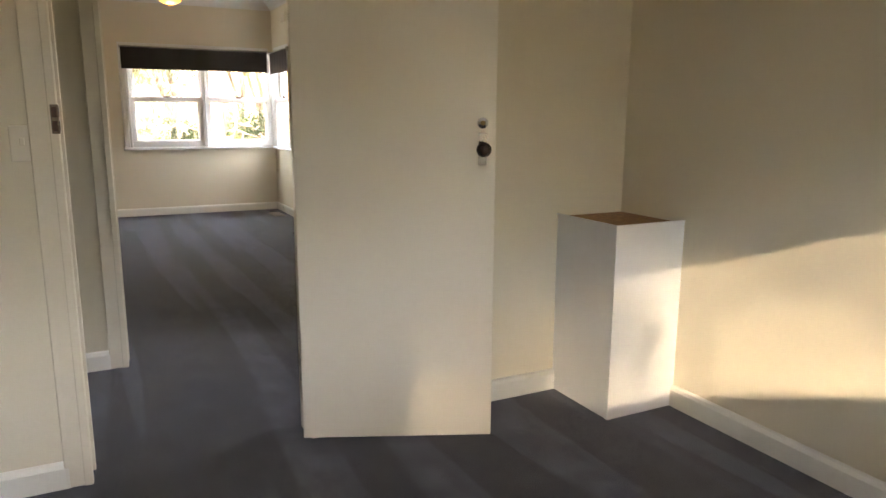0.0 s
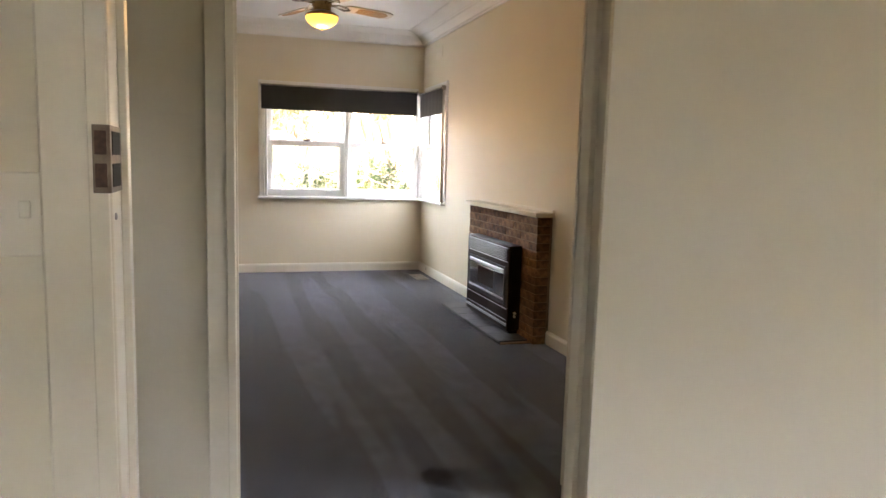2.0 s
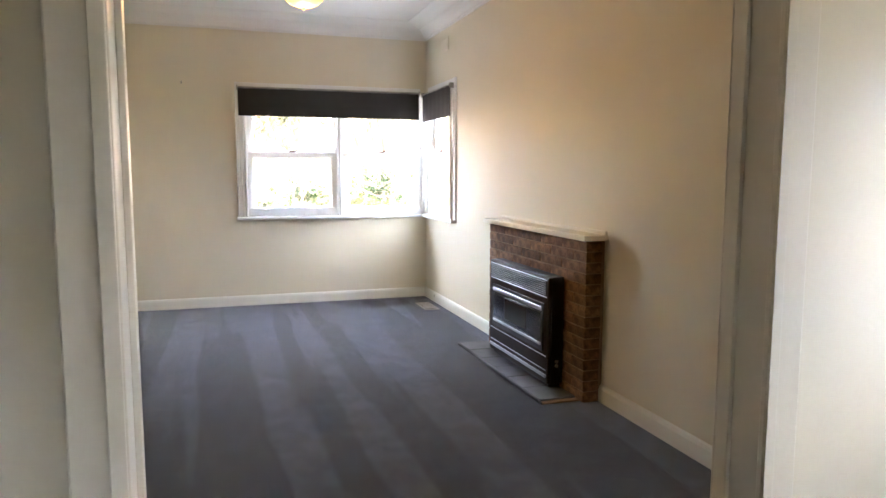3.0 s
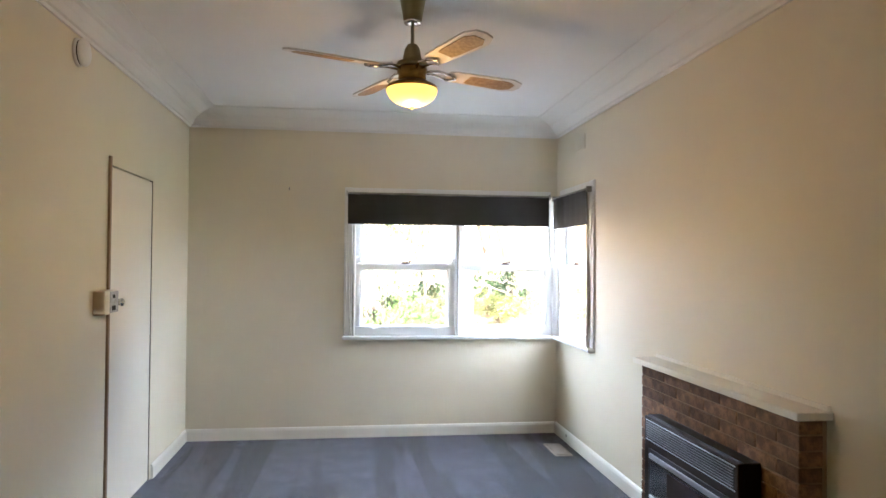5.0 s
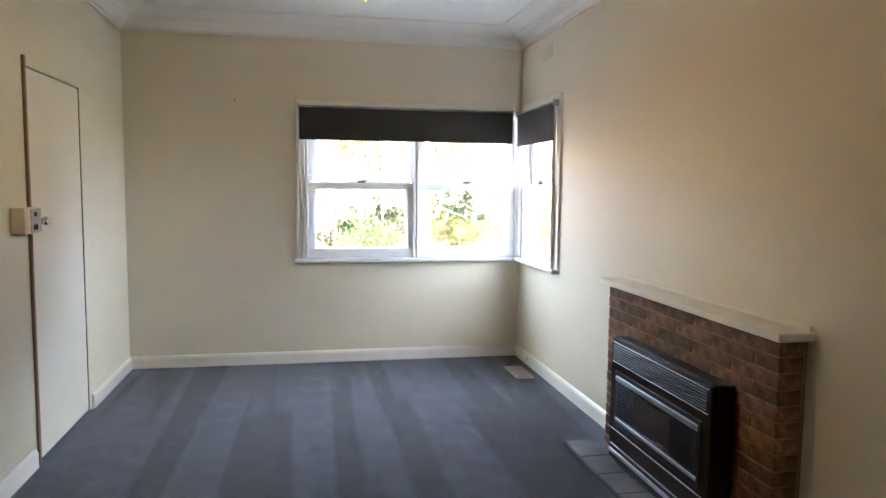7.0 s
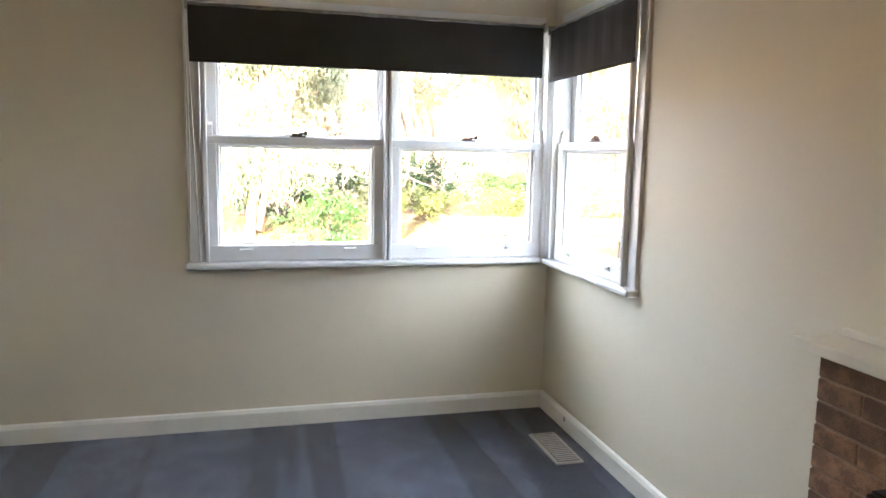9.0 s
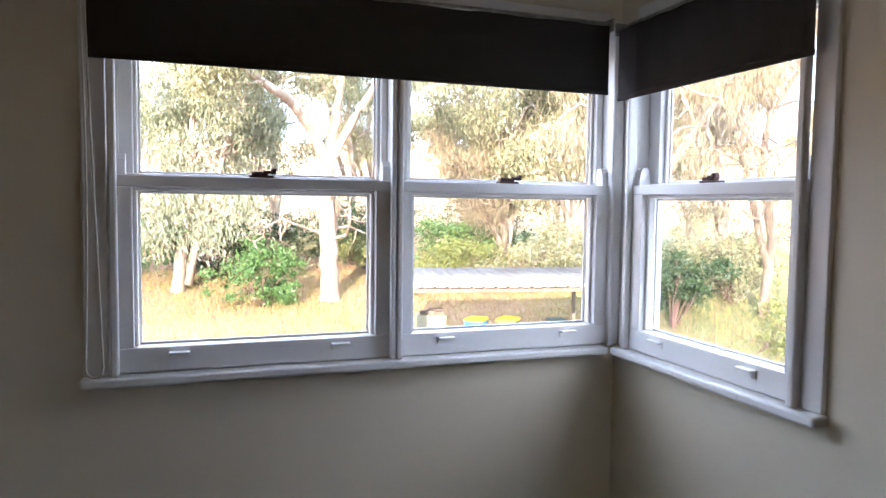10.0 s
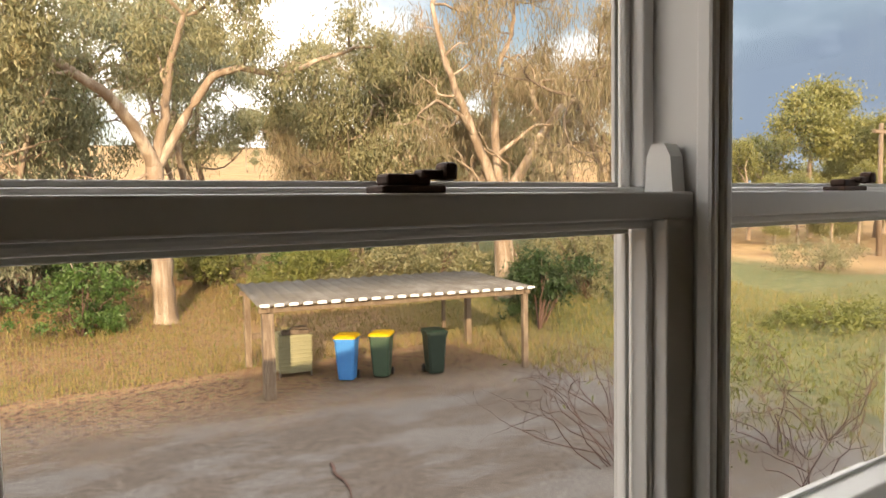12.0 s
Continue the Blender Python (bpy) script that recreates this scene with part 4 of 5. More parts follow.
part("upper_trim", on_front(fw[0] + 0.01, fw[1] - 0.01, 0.560, 0.565, 0.004), M_TRIMMETAL, heater)
win = part("window_surround", on_front(fw[0] + 0.05, fw[1] - 0.05, 0.231, 0.521, 0.006), M_BLACK, heater)
part("fire_glass", on_front(fw[0] + 0.075, fw[1] - 0.075, 0.288, 0.464, 0.0075), M_SMOKED, win, "smoked glass fire window")
part("chrome_hood", on_front(fw[0] + 0.07, fw[1] - 0.07, 0.472, 0.500, 0.014, bev=0.006), M_TRIMMETAL, win, "chrome strip above the fire window")
part("chrome_lip", on_front(fw[0] + 0.07, fw[1] - 0.07, 0.262, 0.280, 0.012, bev=0.005), M_TRIMMETAL, win, "chrome strip below the fire window")
part("ember_panel", on_front(-3.02, -2.67, 0.311, 0.451, 0.0085), M_HEATER, win, "brown radiant panel behind the glass")
for z in (0.204, 0.120):
    part("lower_trim", on_front(fw[0] + 0.01, fw[1] - 0.01, z, z + 0.006, 0.004), M_TRIMMETAL, heater)
part("kick_strip", on_front(fw[0] + 0.004, fw[1] - 0.004, 0.078, 0.098, 0.008, bev=0.004), M_TRIMMETAL, heater, "polished chrome kick strip")
for z in (0.155, 0.18):
    part("control_knob", lathe_bm([(0.010, 0.0), (0.010, -0.012), (0.007, -0.016), (0.001, -0.017)], (-0.165, HY0 - 0.004, z), "y", 14), M_STEEL, heater)

# ---------------------------------------------------------------- built-in cupboard door
CY0, CY1, CZ = -1.92, -1.04, 2.03
cupboard = thing("cupboard_door", (LX, -1.48, 0.0), "closed cream painted flush cupboard door in the wall", "door")
part("door_leaf", box_bm((LX - 0.032, CY0 + 0.022, 0.012), (LX - 0.002, CY1 - 0.016, CZ), 0.002), M_DOOR, cupboard)
part("stile_strip", box_bm((LX - 0.10, CY0 - 0.006, 0.0), (LX + 0.014, CY0 + 0.018, 2.085), 0.003), M_JAMBEDGE, cupboard, "raised bare brown timber jamb strip")
# jamb and back panel coloured near-black for the shade in the door gap
part("jamb", box_bm((LX - 0.10, CY1, 0.0), (LX - 0.004, CY1 + 0.006, 2.04), 0.001), M_DARK, cupboard)
part("back_panel", box_bm((LX - 0.112, CY0 + 0.012, 0.0), (LX - 0.105, CY1 - 0.002, 2.04)), M_DARK, cupboard)
part("rim_lock", box_bm((LX, -2.13, 1.208), (LX + 0.062, -1.925, 1.336), 0.004), M_TRIM, cupboard, "cream painted rim lock box")
part("lock_faceplate", box_bm((LX + 0.060, -2.060, 1.214), (LX + 0.065, -1.928, 1.330), 0.001), M_STEEL, cupboard, "worn steel lock face plate")
part("keyhole", box_bm((LX + 0.064, -2.02, 1.292), (LX + 0.0665, -1.985, 1.312), 0.001), M_DARK, cupboard)
part("latch_hole", box_bm((LX + 0.064, -2.03, 1.226), (LX + 0.0665, -1.975, 1.252), 0.001), M_DARK, cupboard)
part("door_plate", box_bm((LX + 0.003, -1.884, 1.205), (LX + 0.009, -1.854, 1.318), 0.002), M_CHROME, cupboard, "narrow chrome door plate")
part("knob", lathe_bm([(0.008, 0.0), (0.008, 0.030), (0.013, 0.034), (0.022, 0.046), (0.024, 0.056), (0.020, 0.066), (0.010, 0.071), (0.001, 0.072)], (LX + 0.008, -1.869, 1.262), "x", 20), M_CHROME, cupboard, "round chrome knob")

# ---------------------------------------------------------------- small fittings in the living room
AY, AZ = -2.395, 2.525
alarm = thing("smoke_alarm", (LX, AY, AZ), "round white smoke alarm high on the wall", "smoke alarm")
part("base", lathe_bm([(0.070, 0.0), (0.070, 0.012), (0.060, 0.016), (0.058, 0.024)], (LX, AY, AZ), "x", 28), M_PLASTIC, alarm)
part("smoke_slot", lathe_bm([(0.061, 0.0155), (0.061, 0.022), (0.05, 0.0225)], (LX, AY, AZ), "x", 28), M_DARK, alarm, "dark slot round the alarm")
part("cover", lathe_bm([(0.050, 0.022), (0.066, 0.0225), (0.068, 0.034), (0.060, 0.046), (0.030, 0.052), (0.001, 0.052)], (LX, AY, AZ), "x", 28), M_PLASTIC, alarm)

vent = thing("wall_vent", (-0.004, -0.635, 2.46), "small painted grille vent high on the wall", "vent")
part("frame", box_bm((-0.008, -0.755, 2.405), (0.0, -0.515, 2.525), 0.002), M_WALL, vent)
for i in range(8):
    for j in range(4):
        y, z = -0.742 + i * 0.0275, 2.415 + j * 0.026
        part("slot", box_bm((-0.0095, y, z), (-0.0075, y + 0.017, z + 0.017)), M_TRIM, vent)

floor_vent = thing("floor_vent", (-0.155, -0.57, 0.0), "beige metal floor heating register set in the carpet", "vent")
part("rim", box_bm((-0.225, -0.745, 0.0), (-0.085, -0.390, 0.008), 0.002), M_VENT, floor_vent)
part("well", box_bm((-0.208, -0.728, 0.008), (-0.102, -0.407, 0.0095)), M_DARK, floor_vent)
for i in range(16):
    y = -0.725 + i * 0.0198
    part("slat", box_bm((-0.208, y, 0.0095), (-0.102, y + 0.011, 0.012), 0.0008), M_VENT, floor_vent)

solo("picture_hook", box_bm((-2.347, -0.008, 2.10), (-2.337, 0.0, 2.125), 0.002), M_STEEL, (-2.342, -0.004, 2.11), "tiny metal picture hook on the bare wall", "hook")
solo("door_stop", lathe_bm([(0.014, 0.0), (0.014, 0.02), (0.010, 0.024), (0.010, 0.05), (0.013, 0.054), (0.001, 0.056)], (-0.02, -0.36, 0.06), "x", 14), M_VENT, (-0.03, -0.36, 0.06), "small stub fixed to the skirting board", "door stop")

# ---------------------------------------------------------------- back room: open door, switch, boxed cabinet
HINGE = Vector((-1.597, -6.995, 0.0))
FREE = Vector((-0.903, -7.298, 0.0))
way = (FREE - HINGE).normalized()
swing = Matrix.Translation(HINGE) @ Matrix(((way.x, -way.y, 0, 0), (way.y, way.x, 0, 0), (0, 0, 1, 0), (0, 0, 0, 1)))
door_1 = thing("door", HINGE, "cream flush door standing wide open into the room", "door")


def hung(name, lo, hi, mat, bev=0.002, label="", parent=None):
    bm = box_bm(lo, hi, bev)
    bmesh.ops.transform(bm, matrix=swing, verts=bm.verts[:])
    return part(name, bm, mat, parent or door_1, label)


def hung_turned(name, profile, at, mat, label=""):
    bm = lathe_bm(profile, at, "y", 20)
    bmesh.ops.transform(bm, matrix=swing, verts=bm.verts[:])
    return part(name, bm, mat, door_1, label)


hung("leaf", (0.0, 0.0, 0.008), (0.757, 0.036, 2.03), M_DOOR, 0.002)
hung("hinge_edge", (-0.006, 0.004, 0.25), (0.0, 0.034, 0.34), M_STEEL)
hung("hinge_edge", (-0.006, 0.004, 1.72), (0.0, 0.034, 1.81), M_STEEL)
hung_turned("lock_cylinder", [(0.021, 0.0), (0.021, -0.006), (0.017, -0.010), (0.001, -0.011)], (0.705, 0.0, 1.262), M_CHROME, "round chrome lock cylinder")
hung_turned("lock_core", [(0.009, -0.010), (0.009, -0.013), (0.001, -0.0135)], (0.705, 0.0, 1.262), M_BRASS)
hung("door_plate", (0.690, -0.003, 1.105), (0.722, 0.0, 1.225), M_CHROME, 0.001, "chrome door plate")
hung_turned("knob", [(0.010, -0.003), (0.010, -0.022), (0.020, -0.028), (0.028, -0.040), (0.028, -0.052), (0.018, -0.062), (0.001, -0.064)], (0.706, 0.0, 1.165), M_DARKKNOB, "round dark bakelite knob")
for k, z in enumerate((1.255, 1.215, 1.18)):
    solo("screw_hole", lathe_bm([(0.006, 0.0), (0.006, -0.002), (0.001, -0.0022)], (-0.735, DOOR_B, z), "y", 10), M_DARK, (-0.735, DOOR_B, z), "dark empty screw hole in the wall", "hole", "screw holes in the wall")

strike = thing("strike_plate", (-2.36, -6.95, 1.27), "worn steel strike plate wrapped round the door lining", "strike plate")
part("plate", box_bm((-2.3605, -7.006, 1.226), (-2.3555, -6.905, 1.318), 0.001), M_OLDSTEEL, strike)
part("lip", box_bm((-2.378, -7.0085, 1.226), (-2.3555, -7.0035, 1.318), 0.001), M_OLDSTEEL, strike)
for z in (1.234, 1.278):
    part("mortice", box_bm((-2.3570, -6.995, z), (-2.3545, -6.925, z + 0.032)), M_DARK, strike)
    part("keeper", box_bm((-2.375, -7.0095, z), (-2.360, -7.0075, z + 0.032)), M_RUST, strike)
part("screw", lathe_bm([(0.005, 0.0), (0.005, 0.002), (0.001, 0.003)], (-2.36, -6.95, 1.19), "x", 10), M_STEEL, strike)

switch = thing("light_switch", (-2.465, DOOR_B, 1.195), "white light switch plate painted at the edges", "light switch")
part("plate", box_bm((-2.500, DOOR_B - 0.008, 1.138), (-2.428, DOOR_B, 1.252), 0.003), M_DOOR, switch)
part("rocker", box_bm((-2.472, DOOR_B - 0.014, 1.190), (-2.458, DOOR_B - 0.007, 1.214), 0.002), M_DOOR, switch)

boxed = thing("boxed_cabinet", (-0.187, -7.185, 0.0), "white boxed cabinet in the corner with a raw chipboard top", "cabinet")
part("side_panel", box_bm((-0.373, -7.372, 0.0), (-0.355, DOOR_B, 0.842), 0.0015), M_WHITE, boxed)
part("front_panel", box_bm((-0.375, -7.390, 0.0), (0.0, -7.372, 0.842), 0.0015), M_WHITE, boxed)
part("top_panel", box_bm((-0.354, -7.371, 0.818), (-0.001, DOOR_B - 0.001, 0.836), 0.001), M_CHIP, boxed, "raw brown chipboard top")
part("edge_strip", box_bm((-0.378, -7.392, 0.842), (0.0, -7.384, 0.850), 0.001), M_WHITE, boxed)
part("edge_strip", box_bm((-0.378, -7.384, 0.842), (-0.370, DOOR_B, 0.850), 0.001), M_WHITE, boxed)

# ---------------------------------------------------------------- outside: ground
def smooth(a, b, x):
    f = min(1.0, max(0.0, (x - a) / (b - a)))
    return f * f * (3 - 2 * f)


def ground_z(x, y):
    """Level yard, a bank behind the shed, and a paddock hill that falls away to the right."""
    if y < 8:
        return -2.45
    bearing = math.degrees(math.atan2(x + 1.7, y + 0.6))
    keep = 1 - 0.85 * smooth(44, 60, bearing)
    far_off = math.hypot(x + 1.7, y + 0.6)
    z = -2.45 + keep * (2.1 * smooth(19, 34, far_off) + 9.0 * smooth(40, 150, far_off) + 26.0 * smooth(130, 420, far_off))
    return z + 0.10 * noise.noise((x * 0.25, y * 0.25, 0.3)) * smooth(14, 22, far_off) * 2


def ground_bm():
    bm = bmesh.new()
    def ticks(lo, hi):
        out, v, s = [], 0.0, 1.0
        while v < hi:
            out.append(v)
            v += s
            s *= 1.075
        neg, v, s = [], -1.0, 1.0
        while v > lo:
            neg.append(v)
            v -= s
            s *= 1.075
        return [lo] + neg[::-1] + out + [hi]
    xs, ys = ticks(-1500, 1500), ticks(-1500, 1500)
    grid = [[bm.verts.new((x, y, ground_z(x, y))) for x in xs] for y in ys]
    for j in range(len(ys) - 1):
        for i in range(len(xs) - 1):
            bm.faces.new((grid[j][i], grid[j][i + 1], grid[j + 1][i + 1], grid[j + 1][i])).smooth = True
    return bm


structure("ground", ground_bm(), M_GROUND, "gravel yard with leaf litter rising to a dry grass hill", "ground")


# ---------------------------------------------------------------- trees
def mesh_from(name, verts, faces, mat, flat=False):
    me = bpy.data.meshes.new(name)
    me.from_pydata(verts, [], faces)
    me.materials.append(mat)
    if not flat:
        me.polygons.foreach_set("use_smooth", [True] * len(me.polygons))
    return me


def limbs_mesh(name, paths, mat, sides=7):
    verts, faces = [], []
    for path in paths:
        base = len(verts)
        n = len(path)
        for i, (p, r) in enumerate(path):
            wy = (path[min(i + 1, n - 1)][0] - path[max(i - 1, 0)][0]).normalized()
            s = wy.cross(Vector((0.3, 0.2, 0.93)) if abs(wy.z) < 0.85 else Vector((1, 0.2, 0))).normalized()
            u = s.cross(wy)
            for k in range(sides):
                a = 2 * math.pi * k / sides
                verts.append(tuple(p + (s * math.cos(a) + u * math.sin(a)) * r))
        for i in range(n - 1):
            for k in range(sides):
                a, b = base + i * sides + k, base + i * sides + (k + 1) % sides
                faces.append((a, b, b + sides, a + sides))
        faces.append(tuple(base + (n - 1) * sides + k for k in range(sides)))
    return mesh_from(name, verts, faces, mat)


def leaves_mesh(name, tips, count, length, width, spread, droop, mat, rng):
    """Leaves hung in clumps round the ends of the twigs."""
    tips = np.array([tuple(t) for t in tips])
    weight = rng.random(len(tips)) ** 2.5 + 0.02
    which = rng.choice(len(tips), count, p=weight / weight.sum())
    flat = rng.uniform(0.45, 1.25, (len(tips), 1))[which]
    c = tips[which] + rng.normal(0, 1, (count, 3)) * np.array([spread, spread, spread * 0.7]) * flat
    c[:, 2] -= rng.exponential(0.22 * spread * max(0.0, droop), count)
    ax = rng.normal(0, 1, (count, 3)) + np.array([0, 0, -droop])
    ax /= np.linalg.norm(ax, axis=1)[:, None]
    sd = np.cross(ax, rng.normal(0, 1, (count, 3)))
    sd /= np.linalg.norm(sd, axis=1)[:, None] + 1e-9
    ln, wd = length * rng.uniform(0.6, 1.3, (count, 1)), width * rng.uniform(0.7, 1.3, (count, 1))
    v = np.stack([c, c + ax * ln * 0.4 + sd * wd * 0.5, c + ax * ln, c + ax * ln * 0.4 - sd * wd * 0.5], 1).reshape(-1, 3)
    f = np.arange(count * 4).reshape(-1, 4)
    return mesh_from(name, v.tolist(), f.tolist(), mat, True)


def grow(p, d, length, r, depth, rng, paths, tips, bend=0.35, lift=0.12, kids=(2, 3), shrink=0.68):
    n = max(4, int(length / 0.5))
    path, p, d = [(p.copy(), r)], p.copy(), d.normalized()
    r_end = r * (0.68 if depth else 0.3)
    for i in range(n):
        d = (d + Vector(rng.normal(0, bend / math.sqrt(n), 3)) + Vector((0, 0, lift / n))).normalized()
        p = p + d * (length / n)
        path.append((p.copy(), r + (r_end - r) * (i + 1) / n))
        if depth <= 1 and i >= n // 3:
            tips.append(p.copy())
        if depth and i >= n // 2 and rng.random() < 0.35:
            side_way = (d * 0.5 + Vector(rng.normal(0, 0.8, 3))).normalized()
            grow(p, side_way, length * shrink * 0.7, path[-1][1] * 0.6, depth - 1, rng, paths, tips, bend, lift, kids, shrink)
    paths.append(path)
    if depth:
        for _ in range(int(rng.integers(kids[0], kids[1] + 1))):
            way_on = (d + Vector(rng.normal(0, 0.6, 3))).normalized()
            grow(p, way_on, length * shrink * rng.uniform(0.8, 1.15), r_end * rng.uniform(0.6, 0.9), depth - 1, rng, paths, tips, bend, lift, kids, shrink)


def tree(name, at, stems, seed, bark, leaf, label, leaves=7000, size=(0.17, 0.035), spread=0.4, droop=1.2, group="", category="tree", bend=0.45, extra_tips=(), bare=0):
    """stems: (offset, points as (dx, dy, dz) from the base, radius, depth of branching, branch length)."""
    rng = np.random.default_rng(seed)
    t = tagged(new(name), label, category, group)
    t.location = at
    paths, tips = [], [Vector(p) for p in extra_tips]
    for pts, r0, r1, depth, length in stems:
        pts = [Vector(p) for p in pts]
        fine = []
        for a, b in zip(pts, pts[1:]):
            for k in range(4):
                fine.append(a.lerp(b, k / 4) + Vector(rng.normal(0, 0.018, 3)) * min(1.0, (b - a).length))
        fine.append(pts[-1])
        path = [(p, r0 + (r1 - r0) * i / (len(fine) - 1)) for i, p in enumerate(fine)]
        path[0] = (path[0][0], r0 * 1.25)
        paths.append(path)
        if depth >= 0:
            d = (fine[-1] - fine[-3]).normalized()
            for _ in range(3):
                grow(fine[-1], (d + Vector(rng.normal(0, 0.45, 3))).normalized(), length * rng.uniform(0.7, 1.1), r1 * 0.75, depth, rng, paths, tips, bend)
            for k in range(len(fine) // 2, len(fine) - 1, 2):
                grow(fine[k], (d * 0.4 + Vector(rng.normal(0, 0.8, 3))).normalized(), length * 0.7, path[k][1] * 0.4, max(0, depth - 1), rng, paths, tips, bend)
    for _ in range(bare):                 # dead, leafless limbs
        path = paths[0]
        p, r = path[int(rng.integers(len(path) // 2, len(path)))]
        grow(p, Vector((rng.normal(0, 0.9), rng.normal(0, 0.9), rng.uniform(-0.1, 0.6))), rng.uniform(1.2, 2.2), min(0.055, r * 0.5), 2, rng, paths, [], 0.75, 0.1, (1, 2), 0.62)
    trunk = new("trunk", limbs_mesh("trunk", paths, bark))
    trunk.parent = t
    if leaves and tips:
        crown = new("crown", leaves_mesh("crown", tips, leaves, size[0], size[1], spread, droop, leaf, rng))
        crown.parent = t
    return t


def bush(name, at, radii, seed, leaf, label, leaves=3500, size=(0.14, 0.06), droop=0.2):
    rng = np.random.default_rng(seed)
    t = tagged(new(name), label, "bush")
    t.location = at
    paths, tips = [], []
    for k in range(9):
        a, lean = rng.uniform(0, 6.28), rng.uniform(0.15, 0.9)
        end = Vector((math.cos(a) * radii[0] * lean, math.sin(a) * radii[1] * lean, radii[2] * rng.uniform(1.0, 1.7)))
        mid = end * 0.5 + Vector(rng.normal(0, 0.08, 3))
        paths.append([(Vector((0, 0, -0.05)), 0.03), (mid, 0.02), (end, 0.008)])
    lobes = [(rng.uniform(-0.7, 0.7), rng.uniform(-0.7, 0.7), rng.uniform(0.35, 1.45), rng.uniform(0.30, 0.62)) for _ in range(11)]
    for k in range(190):
        u = rng.normal(0, 1, 3)
        u /= np.linalg.norm(u)
        lx, ly, lz, lr = lobes[k % 11]
        rr = lr * rng.uniform(0.6, 1.15)
        tips.append(Vector(((lx + u[0] * rr) * radii[0], (ly + u[1] * rr) * radii[1], max(0.04, (lz + u[2] * rr) * radii[2]))))
    w = new("stems", limbs_mesh("stems", paths, M_TWIG, 5))
    w.parent = t
    c = new("foliage", leaves_mesh("foliage", tips, leaves, size[0], size[1], 0.09 * max(radii), droop, leaf, rng))
    c.parent = t
    return t


def on_ground(x, y, sink=0.08):
    return (x, y, ground_z(x, y) - sink)


tree("twin_gum_tree", on_ground(-2.2, 23.9), [
    ([(0, 0, 0), (0.15, 0, 1.6), (0.50, 0, 3.6), (0.55, 0, 5.6)], 0.24, 0.14, 3, 1.9),
    ([(0.30, 0.1, 0.3), (0.65, 0.1, 1.8), (1.25, 0.1, 3.6), (1.7, 0.1, 5.4)], 0.17, 0.10, 3, 1.7)],
    11, M_BARKPALE, M_GUMLEAF, "twin-stemmed pale gum tree with drooping grey-green leaves", 42000, (0.22, 0.05), 0.38, 2.0, bend=0.7, bare=5)
tree("gum_tree", on_ground(2.9, 22.2), [
    ([(0, 0, 0), (-0.05, 0, 1.4), (-0.10, 0, 3.0), (-0.15, 0, 5.0)], 0.36, 0.27, -1, 0),
    ([(-0.15, 0, 4.9), (-0.8, -0.5, 6.1), (-1.7, -1.3, 6.9), (-3.1, -1.9, 7.7), (-3.9, -2.1, 8.5)], 0.21, 0.09, 3, 1.4),
    ([(-0.15, 0, 4.9), (0.2, 0, 6.4), (0.4, 0, 8.0), (0.9, 0, 9.6)], 0.18, 0.09, 3, 1.6),
    ([(-0.1, 0, 4.9), (0.9, -0.2, 6.6), (1.6, -0.4, 7.75), (2.5, -0.5, 8.05), (3.8, -0.6, 7.9), (5.3, -0.7, 8.6), (6.1, -0.8, 8.9)], 0.16, 0.06, 2, 1.1)],
    12, M_BARKPALE, M_OLIVELEAF, "large gum tree with a pale trunk and long crooked limbs", 34000, (0.20, 0.05), 0.36, 1.6, bend=0.75, bare=11)
FZ = ground_z(13.5, 18.7) - 0.08


def limb(*points):
    return [(x - 13.5, y - 18.7, z - FZ) for x, y, z in points]


tree("forked_gum_tree", (13.5, 18.7, FZ), [
    (limb((13.6, 18.7, FZ), (13.58, 18.7, -0.3), (13.45, 18.7, 1.6)), 0.40, 0.30, -1, 0),
    (limb((13.45, 18.7, 1.4), (12.8, 18.6, 2.7), (12.1, 18.4, 3.8), (11.4, 18.3, 5.1), (10.8, 18.2, 6.2), (10.4, 18.2, 7.8)), 0.21, 0.07, 3, 1.3),
    (limb((13.45, 18.7, 1.4), (13.3, 18.8, 4.0), (13.5, 19.0, 6.0), (14.4, 19.2, 7.5), (14.7, 19.4, 8.8)), 0.17, 0.06, 3, 1.4),
    (limb((13.45, 18.7, 1.4), (15.1, 18.5, 3.8), (16.0, 18.4, 4.9), (17.4, 18.2, 5.9), (18.9, 18.0, 7.4), (19.9, 17.9, 8.6)), 0.20, 0.05, 3, 1.2),
    (limb((12.1, 18.4, 3.8), (11.2, 17.9, 4.4), (10.1, 17.6, 4.7), (9.3, 17.3, 4.2)), 0.08, 0.03, 1, 0.7),
    (limb((13.4, 18.8, 3.2), (14.6, 18.2, 4.2), (15.6, 17.9, 4.3)), 0.08, 0.03, 1, 0.8)],
    13, M_BARKPALE, M_BROWNLEAF, "forked white-limbed gum tree with sparse brownish drooping leaves", 15000, (0.36, 0.028), 0.40, 3.2, bend=0.7, bare=10)
